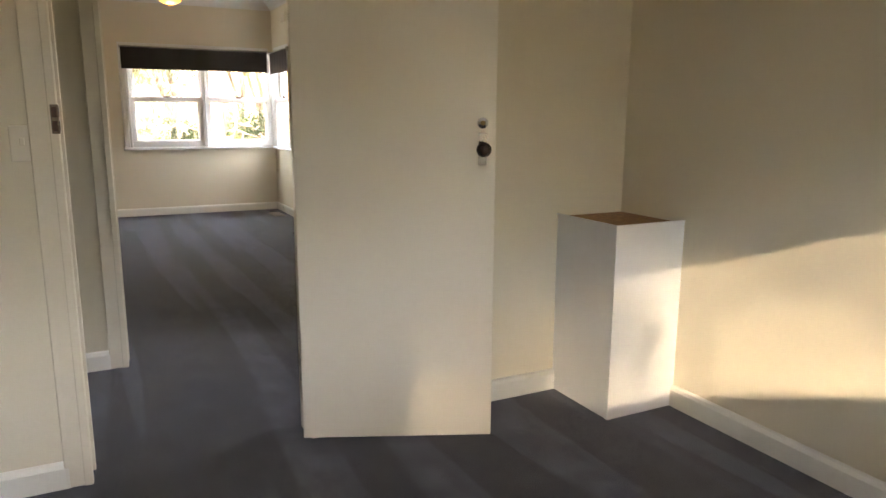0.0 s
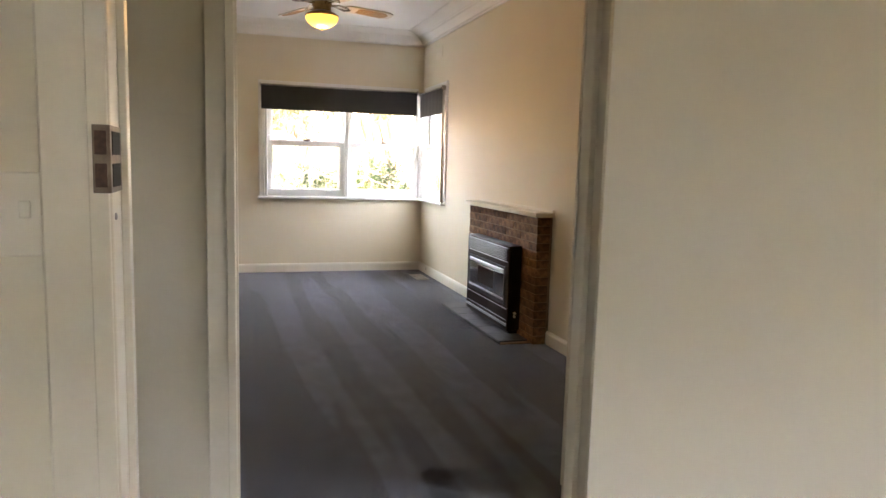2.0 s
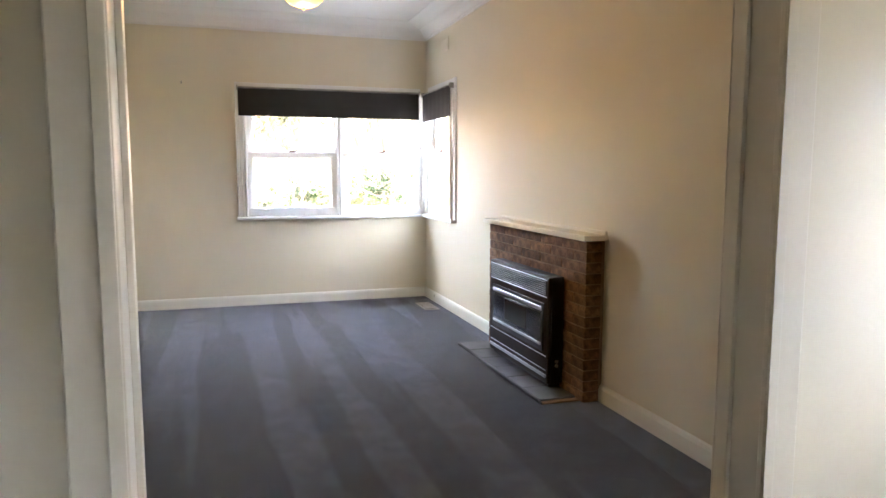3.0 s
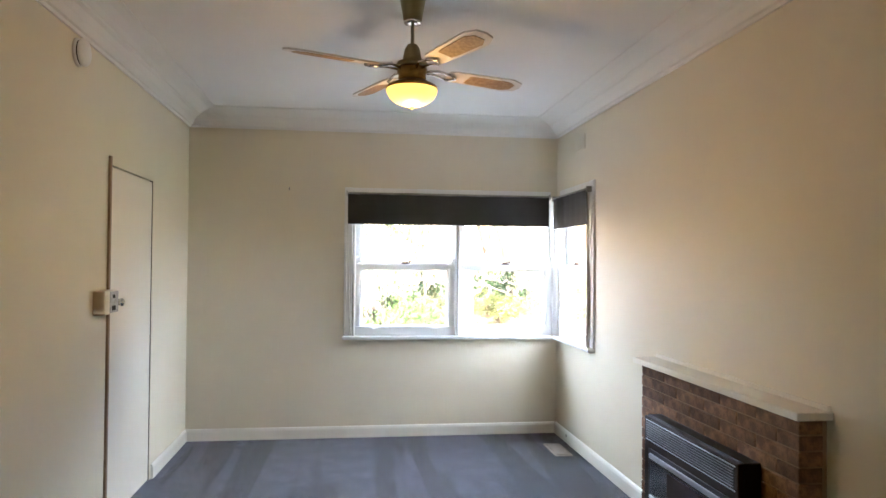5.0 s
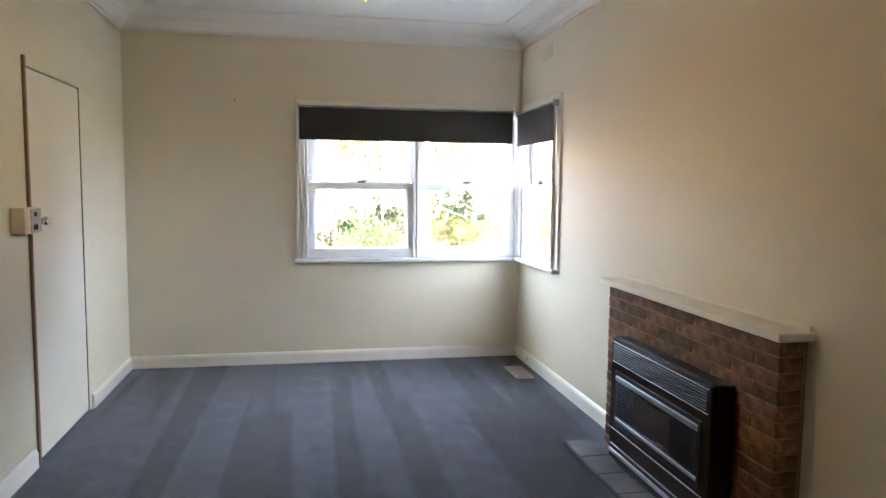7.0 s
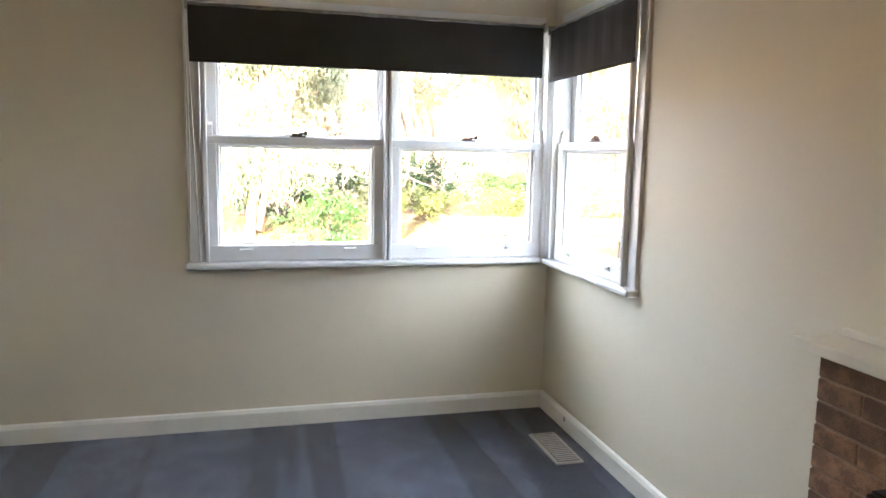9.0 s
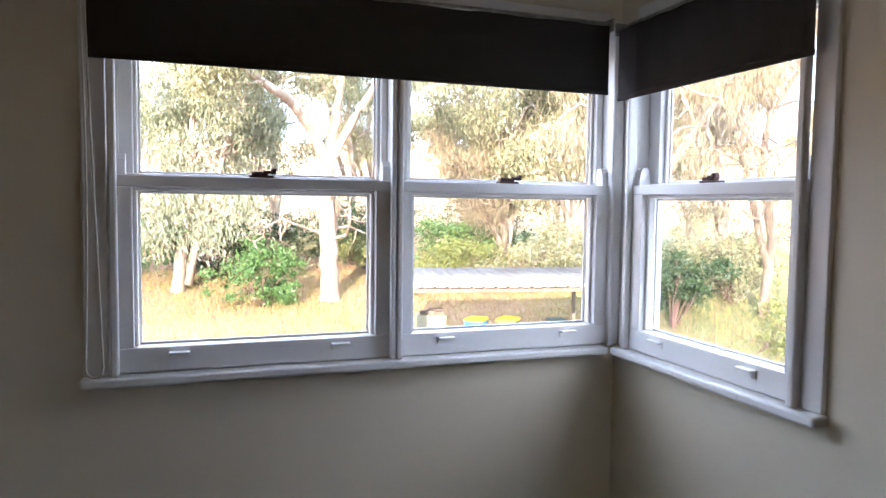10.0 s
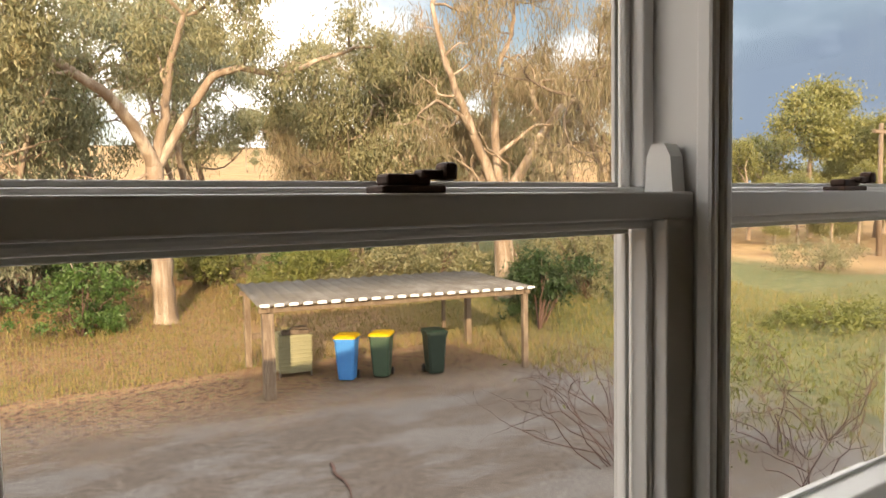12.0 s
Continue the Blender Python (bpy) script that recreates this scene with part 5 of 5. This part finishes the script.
for k, (x, y, h, leaf, bark, seed) in enumerate([
        (-6.5, 25.0, 9.0, M_GUMLEAF, M_BARKPALE, 21), (10.3, 24.2, 7.0, M_BROWNLEAF, M_BARKGREY, 23),
        (16.5, 24.5, 7.5, M_BROWNLEAF, M_BARKPALE, 25), (-3.0, 34.0, 10.0, M_GUMLEAF, M_BARKPALE, 26),
        (15.6, 15.2, 12.0, M_BROWNLEAF, M_BARKGREY, 27), (12.5, 33.0, 9.0, M_OLIVELEAF, M_BARKPALE, 28), (22.0, 27.0, 8.5, M_OLIVELEAF, M_BARKPALE, 29), (-8.5, 31.0, 10.0, M_OLIVELEAF, M_BARKGREY, 31), (7.5, 36.0, 13.0, M_GUMLEAF, M_BARKPALE, 32), (1.5, 28.5, 13.0, M_GUMLEAF, M_BARKPALE, 33), (5.5, 31.5, 14.0, M_OLIVELEAF, M_BARKPALE, 34), (-4.5, 29.0, 14.0, M_OLIVELEAF, M_BARKPALE, 35), (11.0, 25.0, 11.0, M_OLIVELEAF, M_BARKPALE, 36), (15.5, 29.0, 13.0, M_BROWNLEAF, M_BARKPALE, 37), (17.4, 19.4, 11.5, M_BROWNLEAF, M_BARKPALE, 38), (13.4, 24.0, 11.5, M_OLIVELEAF, M_BARKPALE, 39)]):
    tree("bush_gum_tree", on_ground(x, y), [([(0, 0, 0), (0.3, 0, h * 0.22), (-0.1, 0.2, h * 0.40), (0.2, 0.2, h * 0.56)], 0.17, 0.11, 3, h * 0.17), ([(0.1, 0, h * 0.14), (-0.7, 0, h * 0.34), (-0.9, 0.3, h * 0.46), (-1.6, 0.3, h * 0.58)], 0.12, 0.08, 2, h * 0.17)],
         seed, bark, leaf, "scrubby gum tree with crooked limbs and hanging leaves", 15000 if leaf is M_BROWNLEAF else 24000, (0.32, 0.024) if leaf is M_BROWNLEAF else (0.21, 0.05), 0.38, 3.0 if leaf is M_BROWNLEAF else 2.0, "bush gums behind the shed", bend=0.8, bare=7)

# far trees: three kinds, repeated over the hill and along the right
kinds = []
for k, (leaf, h) in enumerate(((M_OLIVELEAF, 10.0), (M_GUMLEAF, 12.0), (M_FARLEAF, 11.0))):
    kinds.append(tree("far_gum_tree", on_ground((-20, 34, 66)[k], (60, 52, 30)[k]), [([(0, 0, 0), (0.2, 0, h * 0.25), (0.0, 0.3, h * 0.5)], 0.22, 0.14, 3, h * 0.24)],
                      40 + k, M_BARKPALE, leaf, "rounded gum tree on the far paddock", 26000, (0.25, 0.11), 0.55, 0.9, "far gums on the paddock"))
rng_far = np.random.default_rng(5)
for k in range(24):
    b = radians(-12 + 94 * rng_far.random())
    d = 95 + 150 * rng_far.random()
    x, y = -1.7 + d * math.sin(b), -0.6 + d * math.cos(b)
    if math.degrees(b) > 52 and d < 70:
        d += 30
        x, y = -1.7 + d * math.sin(b), -0.6 + d * math.cos(b)
    s = rng_far.uniform(0.75, 1.35)
    c = copy_thing(kinds[int(rng_far.integers(0, 3))], pose(x, y, ground_z(x, y) - 0.1, 0, 0, 360 * rng_far.random()))
    c.scale = (s, s, s)

for b, d, s in ((61.2, 68, 1.3), (58.2, 72, 0.9), (59.6, 80, 1.0), (63.2, 74, 1.05), (65.2, 70, 1.0), (67.5, 66, 1.05), (71, 78, 1.1), (62.3, 95, 1.1), (57, 62, 0.8),
                (60.4, 60, 0.55), (64.2, 60, 0.6), (62.6, 58, 0.5), (58.8, 57, 0.5), (54, 60, 0.8), (50, 52, 0.85)):
    x, y = -1.7 + d * math.sin(radians(b)), -0.6 + d * math.cos(radians(b))
    c = copy_thing(kinds[2 if b > 55 else 0], pose(x, y, ground_z(x, y) - 0.1, 0, 0, b * 37))
    c.scale = (s, s, s)

# undergrowth
for name, x, y, radii, seed, leaf, label, n in (
        ("green_bush", 0.5, 21.8, (1.5, 1.3, 1.25), 61, M_GREENLEAF, "bright green leafy bush in the sun", 5000),
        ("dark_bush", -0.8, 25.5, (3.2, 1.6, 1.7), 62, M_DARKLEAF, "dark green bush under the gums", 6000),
        ("dark_bush", -4.4, 24.5, (3.0, 1.6, 1.8), 63, M_GREENLEAF, "green bush beside the twin gum", 5500),
        ("dark_bush", 12.2, 15.3, (1.8, 1.5, 1.35), 64, M_DARKLEAF, "dark green bush at the end of the shed", 6000),
        ("dark_bush", 3.4, 27.0, (2.8, 1.5, 1.3), 65, M_DARKLEAF, "dark green scrub behind the gum", 5000),
        ("scrub_bush", 7.0, 22.5, (2.6, 1.4, 1.0), 66, M_LIMELEAF, "olive scrub along the bank", 5000),
        ("scrub_bush", 10.0, 21.5, (2.3, 1.4, 1.0), 67, M_OLIVELEAF, "olive scrub along the bank", 4500),
        ("scrub_bush", 5.2, 25.5, (1.6, 1.2, 0.9), 68, M_LIMELEAF, "yellow-green scrub along the bank", 4000),
        ("scrub_bush", 14.6, 18.6, (1.7, 1.2, 1.2), 69, M_OLIVELEAF, "olive scrub along the bank", 4500),
        ("scrub_bush", 1.2, 26.0, (2.0, 1.3, 1.2), 73, M_OLIVELEAF, "olive scrub along the bank", 4500),
        ("scrub_bush", 8.6, 25.0, (2.4, 1.4, 1.25), 74, M_GREENLEAF, "green scrub along the bank", 5000),
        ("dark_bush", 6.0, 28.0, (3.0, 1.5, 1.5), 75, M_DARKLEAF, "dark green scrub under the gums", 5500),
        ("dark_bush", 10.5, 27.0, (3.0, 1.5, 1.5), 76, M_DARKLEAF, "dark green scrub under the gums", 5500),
        ("scrub_bush", 12.4, 21.0, (2.2, 1.4, 1.3), 77, M_OLIVELEAF, "olive scrub along the bank", 5000),
        ("drooping_bush", 15.6, 16.6, (1.7, 1.5, 1.9), 78, M_OLIVELEAF, "grey-olive drooping bush beside the weeds", 7000),
        ("weed_clump", 14.2, 11.6, (1.9, 1.3, 0.6), 79, M_LIMELEAF, "yellow-green weeds lit by the sun", 4000),
        ("weed_clump", 16.5, 13.5, (1.8, 1.2, 0.55), 70, M_LIMELEAF, "yellow-green weeds lit by the sun", 3500),
        ("weed_clump", 19.5, 10.5, (2.2, 1.4, 0.45), 71, M_LIMELEAF, "yellow-green weeds lit by the sun", 3500),
        ("far_bush", 33.0, 18.0, (2.6, 2.0, 0.9), 72, M_OLIVELEAF, "rounded olive bush beside the dirt track", 4000)):
    bush(name, on_ground(x, y), radii, seed, leaf, label, n)


def shrub(name, at, height, seed, leaf, label, stems, n_leaves, lean):
    """Thin upright stems from one root, bare or hung with long leaves."""
    rng = np.random.default_rng(seed)
    t = tagged(new(name), label, "shrub")
    t.location = at
    paths, tips = [], []
    for _ in range(stems):
        d = Vector((rng.normal(lean[0], 0.35), rng.normal(lean[1], 0.35), 1.0))
        grow(Vector((rng.normal(0, 0.12), rng.normal(0, 0.12), 0)), d, height * rng.uniform(0.4, 0.7), 0.012, 3, rng, paths, tips, 0.6, 0.08, (1, 3), 0.6)
    w = new("stems", limbs_mesh("stems", paths, M_TWIG, 5))
    w.parent = t
    if n_leaves:
        c = new("foliage", leaves_mesh("foliage", tips, n_leaves, 0.15, 0.035, 0.07, 1.4, leaf, rng))
        c.parent = t
    return t


shrub("bare_shrub", on_ground(6.0, 6.4), 2.5, 81, None, "leafless brown shrub with arching twigs", 10, 0, (-0.45, 0.35))
shrub("bare_shrub", on_ground(7.4, 7.6), 2.2, 82, M_LIMELEAF, "nearly leafless brown shrub with arching twigs", 8, 60, (-0.1, 0.3))
shrub("leafy_shrub", on_ground(8.6, 5.4), 2.0, 83, M_LIMELEAF, "tall shrub with drooping yellow-green leaves", 7, 480, (0.0, 0.1))
shrub("leafy_shrub", on_ground(9.8, 5.3), 2.2, 84, M_LIMELEAF, "tall shrub with drooping yellow-green leaves", 7, 480, (0.0, 0.1))
shrub("bare_shrub", on_ground(7.2, 4.2), 1.5, 85, M_LIMELEAF, "nearly leafless brown shrub with arching twigs", 9, 50, (0.1, 0.1))

# unseen tree, added so that its shade thins and dapples the back room's sun
tree("shade_tree", (-22.9, -40.6, -2.5), [([(0, 0, 0), (0.1, 0, 6.8), (0.0, 0.2, 12.8)], 0.42, 0.26, 3, 2.3), ([(0.05, 0, 6.4), (1.4, 0.2, 10.2), (2.2, 0.2, 13.2)], 0.28, 0.15, 3, 2.1)],
     91, M_BARKGREY, M_DARKLEAF, "unseen dense tree added behind the house to filter the sun", 84000, (0.116, 0.058), 2.6, 0.0)
# unseen gums, added behind the house to cut low sky light into the back room
rng_back = np.random.default_rng(17)
for k in range(18):
    x, y = -44 + 4.6 * k + rng_back.uniform(-1, 1), -44 - 7 * (k % 2) + rng_back.uniform(-2, 2)
    c = copy_thing(kinds[k % 2], pose(x, y, -2.6, 0, 0, 360 * rng_back.random()))
    c.scale = (1.25, 1.25, 1.0 + 0.15 * (k % 2))


def grass_mesh(count, seed, x0, x1, y0, y1, h):
    rng = np.random.default_rng(seed)
    x, y = rng.uniform(x0, x1, count), rng.uniform(y0, y1, count)
    z = np.array([ground_z(a, b) for a, b in zip(x, y)]) - 0.01
    c = np.stack([x, y, z], 1)
    a = rng.uniform(0, 6.28, count)
    s = np.stack([np.cos(a), np.sin(a), 0 * a], 1) * 0.012
    tip = np.stack([rng.normal(0, 0.35, count), rng.normal(0, 0.35, count), np.ones(count)], 1) * (h * rng.uniform(0.4, 1.3, (count, 1)))
    v = np.stack([c - s, c + s, c + tip], 1).reshape(-1, 3)
    return mesh_from("grass", v.tolist(), np.arange(count * 3).reshape(-1, 3).tolist(), M_DRYGRASS, True)


for n, args in enumerate(((32000, 3, -6, 12, 16.0, 26, 0.18), (14000, 4, 9, 24, 11, 24, 0.26), (9000, 6, 9, 30, 4, 14, 0.16))):
    tagged(new("dry_grass", grass_mesh(*args)), "dry golden and green grass blades on the bank", "grass", kind="stuff")

# ---------------------------------------------------------------- open shed, bins and crate
S0 = Vector((3.02, 13.15, 0))
SA, SB = Vector((5.95, -1.08, 0)).normalized(), Vector((0.18, 0.98, 0)).normalized()
shed = thing("open_shed", (6.2, 14.2, -2.45), "low open timber shed with a corrugated iron roof", "shed")


def shed_at(a, b, z):
    return S0 + SA * a + SB * b + Vector((0, 0, z))


def shed_bar(name, a0, a1, b0, b1, z0, z1, mat, label="", bev=0.012):
    bm = box_bm((a0, b0, z0), (a1, b1, z1), bev)
    for v in bm.verts:
        v.co = shed_at(v.co.x, v.co.y, v.co.z)
    return part(name, bm, mat, shed, label)


SW, SD, ST = 6.0, 3.2, -0.66
for a, b, w in ((0.0, 0.0, 0.24), (SW, 0.0, 0.13), (0.0, SD, 0.16), (SW, SD, 0.16)):
    shed_bar("post", a - w / 2, a + w / 2, b - w / 2, b + w / 2, -2.55, ST, M_OLDTIMBER, "rough grey timber post")
for b in (0.0, SD):
    shed_bar("beam", -0.18, SW + 0.14, b - 0.05, b + 0.05, ST, ST + 0.12, M_OLDTIMBER, "long weathered timber beam")
for a in (0.0, SW):
    shed_bar("rafter", a - 0.04, a + 0.04, -0.12, SD + 0.12, ST + 0.02, ST + 0.14, M_OLDTIMBER)
shed_bar("brace", 5.2, 5.3, SD - 0.05, SD + 0.03, -1.9, -0.7, M_OLDTIMBER)
shed_bar("low_rail", 0.1, 0.9, SD - 0.04, SD + 0.04, -1.75, -1.62, M_OLDTIMBER)
bm = bmesh.new()
n = 176
rows = []
for b, lift in ((-0.22, 0.0), (SD + 0.2, 0.10)):
    for th in (0.0, 0.010):
        rows.append([bm.verts.new(shed_at(-0.22 + (SW + 0.42) * i / n, b, ST + 0.165 + lift + th + 0.020 * math.sin(2 * math.pi * i / 8))) for i in range(n + 1)])
f0, f1, k0, k1 = rows
for i in range(n):
    bm.faces.new((f1[i], f1[i + 1], k1[i + 1], k1[i]))
    bm.faces.new((f0[i + 1], f0[i], k0[i], k0[i + 1]))
    bm.faces.new((f0[i], f0[i + 1], f1[i + 1], f1[i]))
    bm.faces.new((k0[i + 1], k0[i], k1[i], k1[i + 1]))
bm.faces.new((f0[0], f1[0], k1[0], k0[0])), bm.faces.new((f0[n], k0[n], k1[n], f1[n]))
bmesh.ops.recalc_face_normals(bm, faces=bm.faces[:])
for f in bm.faces:
    f.smooth = True
part("iron_roof", bm, M_SHEDROOF, shed, "weathered corrugated iron roof sheet")
# a row of small white pieces along the front edge, one to each corrugation
bm = bmesh.new()
for i in range(0, n, 8):
    a = -0.22 + (SW + 0.42) * (i + 1.2) / n
    b = -0.22 + (SW + 0.42) * (i + 6.4) / n
    zt = ST + 0.168
    vs = [bm.verts.new(shed_at(u, d, z)) for d in (-0.236, -0.222) for u, z in ((a, zt - 0.022), (b, zt - 0.022), (b, zt + 0.034), ((a + b) / 2, zt + 0.046), (a, zt + 0.034))]
    bm.faces.new(vs[:5]), bm.faces.new(vs[5:][::-1])
    for k in range(5):
        bm.faces.new((vs[k], vs[(k + 1) % 5], vs[5 + (k + 1) % 5], vs[5 + k]))
bmesh.ops.recalc_face_normals(bm, faces=bm.faces[:])
part("roof_edge_caps", bm, M_WHITE, shed, "white scalloped pieces along the front roof edge")


def wheelie_bin(at, turn, body, lid, label):
    ob = tagged(new("wheelie_bin"), label, "bin", "wheelie bins by the shed")
    ob.location = at
    ob.rotation_euler = (0, 0, radians(turn))

    def bit(name, bm, mat, lab=""):
        m = new(name, mesh_of(name, bm, mat))
        m.parent = ob
        return tagged(m, lab) if lab else m

    bm = bmesh.new()
    rings = []
    for z, hw, hd in ((0.05, 0.17, 0.19), (0.12, 0.18, 0.205), (0.80, 0.222, 0.258), (0.93, 0.23, 0.27), (0.935, 0.245, 0.285), (0.985, 0.245, 0.285)):
        c = 0.05
        rings.append([bm.verts.new((x, y, z)) for x, y in ((-hw + c, -hd), (hw - c, -hd), (hw, -hd + c), (hw, hd - c), (hw - c, hd), (-hw + c, hd), (-hw, hd - c), (-hw, -hd + c))])
    for a, b in zip(rings, rings[1:]):
        for i in range(8):
            bm.faces.new((a[i], a[(i + 1) % 8], b[(i + 1) % 8], b[i]))
    bm.faces.new(rings[0][::-1]), bm.faces.new(rings[-1])
    bmesh.ops.recalc_face_normals(bm, faces=bm.faces[:])
    bit("body", bm, body)
    bm = bmesh.new()
    rings = []
    for z, hw, hd in ((0.985, 0.255, 0.30), (1.02, 0.255, 0.30), (1.055, 0.21, 0.25), (1.068, 0.10, 0.15)):
        rings.append([bm.verts.new((x, y + (0.01 if z < 1.05 else 0.02), z)) for x, y in ((-hw + 0.05, -hd), (hw - 0.05, -hd), (hw, -hd + 0.05), (hw, hd - 0.05), (hw - 0.05, hd), (-hw + 0.05, hd), (-hw, hd - 0.05), (-hw, -hd + 0.05))])
    for a, b in zip(rings, rings[1:]):
        for i in range(8):
            bm.faces.new((a[i], a[(i + 1) % 8], b[(i + 1) % 8], b[i]))
    bm.faces.new(rings[0][::-1]), bm.faces.new(rings[-1])
    bmesh.ops.recalc_face_normals(bm, faces=bm.faces[:])
    bit("lid", bm, lid, "moulded plastic lid")
    for x in (-0.22, 0.18):
        bit("wheel", lathe_bm([(0.02, 0.0), (0.095, 0.002), (0.10, 0.02), (0.095, 0.038), (0.02, 0.04)], (x, 0.24, 0.10), "x", 18), M_BLACK, "black rubber wheel")
    bit("handle", tube_bm([(-0.18, 0.315, 0.98), (0.18, 0.315, 0.98)], 0.016, 8), lid)
    return ob


wheelie_bin((5.0, 13.62, -2.45), -40, M_BINBLUE, M_YELLOW, "blue wheelie bin with a yellow lid on the gravel")
wheelie_bin((5.78, 13.42, -2.45), -42, M_BINGREEN, M_YELLOW, "dark green wheelie bin with a yellow lid on the gravel")
wheelie_bin((6.92, 12.95, -2.45), -14, M_BINDARK, M_BINDARK, "dark green wheelie bin standing apart under the shed")

crate = thing("metal_crate", (4.25, 15.0, -2.45), "fawn ribbed metal crate with rubbish on top under the shed", "crate")
cm = Matrix.Translation((4.25, 15.0, -2.45)) @ Matrix.Rotation(radians(-12), 4, "Z")


def crated(name, bm, mat, label=""):
    bmesh.ops.transform(bm, matrix=cm, verts=bm.verts[:])
    return part(name, bm, mat, crate, label)


crated("body", box_bm((-0.38, -0.38, 0.10), (0.38, 0.38, 0.98), 0.01), M_CRATE)
for k in range(9):
    crated("rib", box_bm((-0.395, -0.395, 0.15 + k * 0.095), (0.395, 0.395, 0.185 + k * 0.095), 0.008), M_CRATE)
for x in (-0.36, 0.36):
    for y in (-0.36, 0.36):
        crated("leg", box_bm((x - 0.02, y - 0.02, -0.02), (x + 0.02, y + 0.02, 0.12), 0.003), M_STEEL)
bm = bmesh.new()
rr = random.Random(4)
for k in range(14):
    c = Vector((rr.uniform(-0.28, 0.28), rr.uniform(-0.28, 0.28), 1.0))
    box_bm(c - Vector((0.10, 0.08, 0.03)), c + Vector((0.12, 0.09, rr.uniform(0.03, 0.10))), 0.015, bm)
crated("rubbish", bm, M_BARKGREY, "dark heap of garden rubbish")

# pole with a crossarm, a fallen limb, a stick on the drive
pole = thing("power_pole", (43.8, 20.2, ground_z(43.8, 20.2)), "grey timber power pole with a crossarm", "power pole")
pz = ground_z(43.8, 20.2)
part("pole", lathe_bm([(0.16, pz - 0.2), (0.12, pz + 8.0), (0.01, pz + 8.02)], (43.8, 20.2, 0), n=10), M_OLDTIMBER, pole)
part("crossarm", box_bm((42.9, 20.1, pz + 7.4), (44.7, 20.3, pz + 7.6), 0.02), M_OLDTIMBER, pole)
stick_rng = np.random.default_rng(8)
for name, a, b, r, label in (("fallen_stick", (2.58, 9.08), (2.22, 7.64), 0.025, "dark fallen stick on the gravel drive"), ("fallen_branch", (9.0, 25.6), (11.2, 24.6), 0.07, "pale fallen limb lying in the grass")):
    pts = []
    for k in range(8):
        f = k / 7
        x, y = a[0] + (b[0] - a[0]) * f, a[1] + (b[1] - a[1]) * f
        pts.append((x + stick_rng.normal(0, 0.03), y + stick_rng.normal(0, 0.03), ground_z(x, y) + r * 0.9))
    solo(name, tube_bm(pts, [r * (1.1 - 0.7 * k / 7) for k in range(8)], 7), M_TWIG if r < 0.05 else M_BARKPALE, pts[0], label, "branch")

# ---------------------------------------------------------------- bricks and hearth tiles, piece by piece
def piece_mesh(name, size, bevel, mat):
    bm = box_bm([-s / 2 for s in size], [s / 2 for s in size])
    bmesh.ops.bevel(bm, geom=bm.edges[:], offset=bevel, segments=1, affect="EDGES")
    return mesh_of(name, bm, mat)


brick_rng = random.Random(7)
JOINT, BL, BH = 0.004, 0.286, COURSE - 0.006
whole, half = piece_mesh("brick", (0.10, BL, BH), 0.003, M_BRICK), piece_mesh("brick", (0.10, (BL - JOINT) / 2, BH), 0.003, M_BRICK)
end_mesh = piece_mesh("brick", (0.106, 0.10, BH), 0.003, M_BRICK)
base = origin_of(surround)
for row in range(15):
    z = row * COURSE + BH / 2 + 0.003
    y, short = BY1, row % 2 == 1
    while y > BY0 + 0.05:
        ln = (BL - JOINT) / 2 if short or y - BL < BY0 - 0.01 else BL
        yc = max(y - ln / 2, BY0 + ln / 2)
        covered = HY0 + 0.02 < yc - ln / 2 and yc + ln / 2 < HY1 - 0.02 and z + BH / 2 < HZ1 - 0.03
        if not covered:
            o = new("brick", whole if ln == BL else half)
            o.parent = surround
            o.location = Vector((BX + 0.05 + brick_rng.uniform(-0.0025, 0.001), yc, z)) - base
            o.rotation_euler = (brick_rng.uniform(-0.004, 0.004), 0, brick_rng.uniform(-0.008, 0.008))
        y, short = y - ln - JOINT, False

tile_rng = random.Random(9)
y = -2.095
while y > -3.5:
    w = min(0.225, y + 3.515)
    if w > 0.04:
        o = new("hearth_tile", piece_mesh("hearth_tile", (0.224, w, 0.012), 0.002, M_TILE))
        o.parent = hearth
        o.location = Vector((-0.236, y - w / 2, 0.0125 + tile_rng.uniform(0, 0.0015))) - hearth.location
    y -= w + 0.008
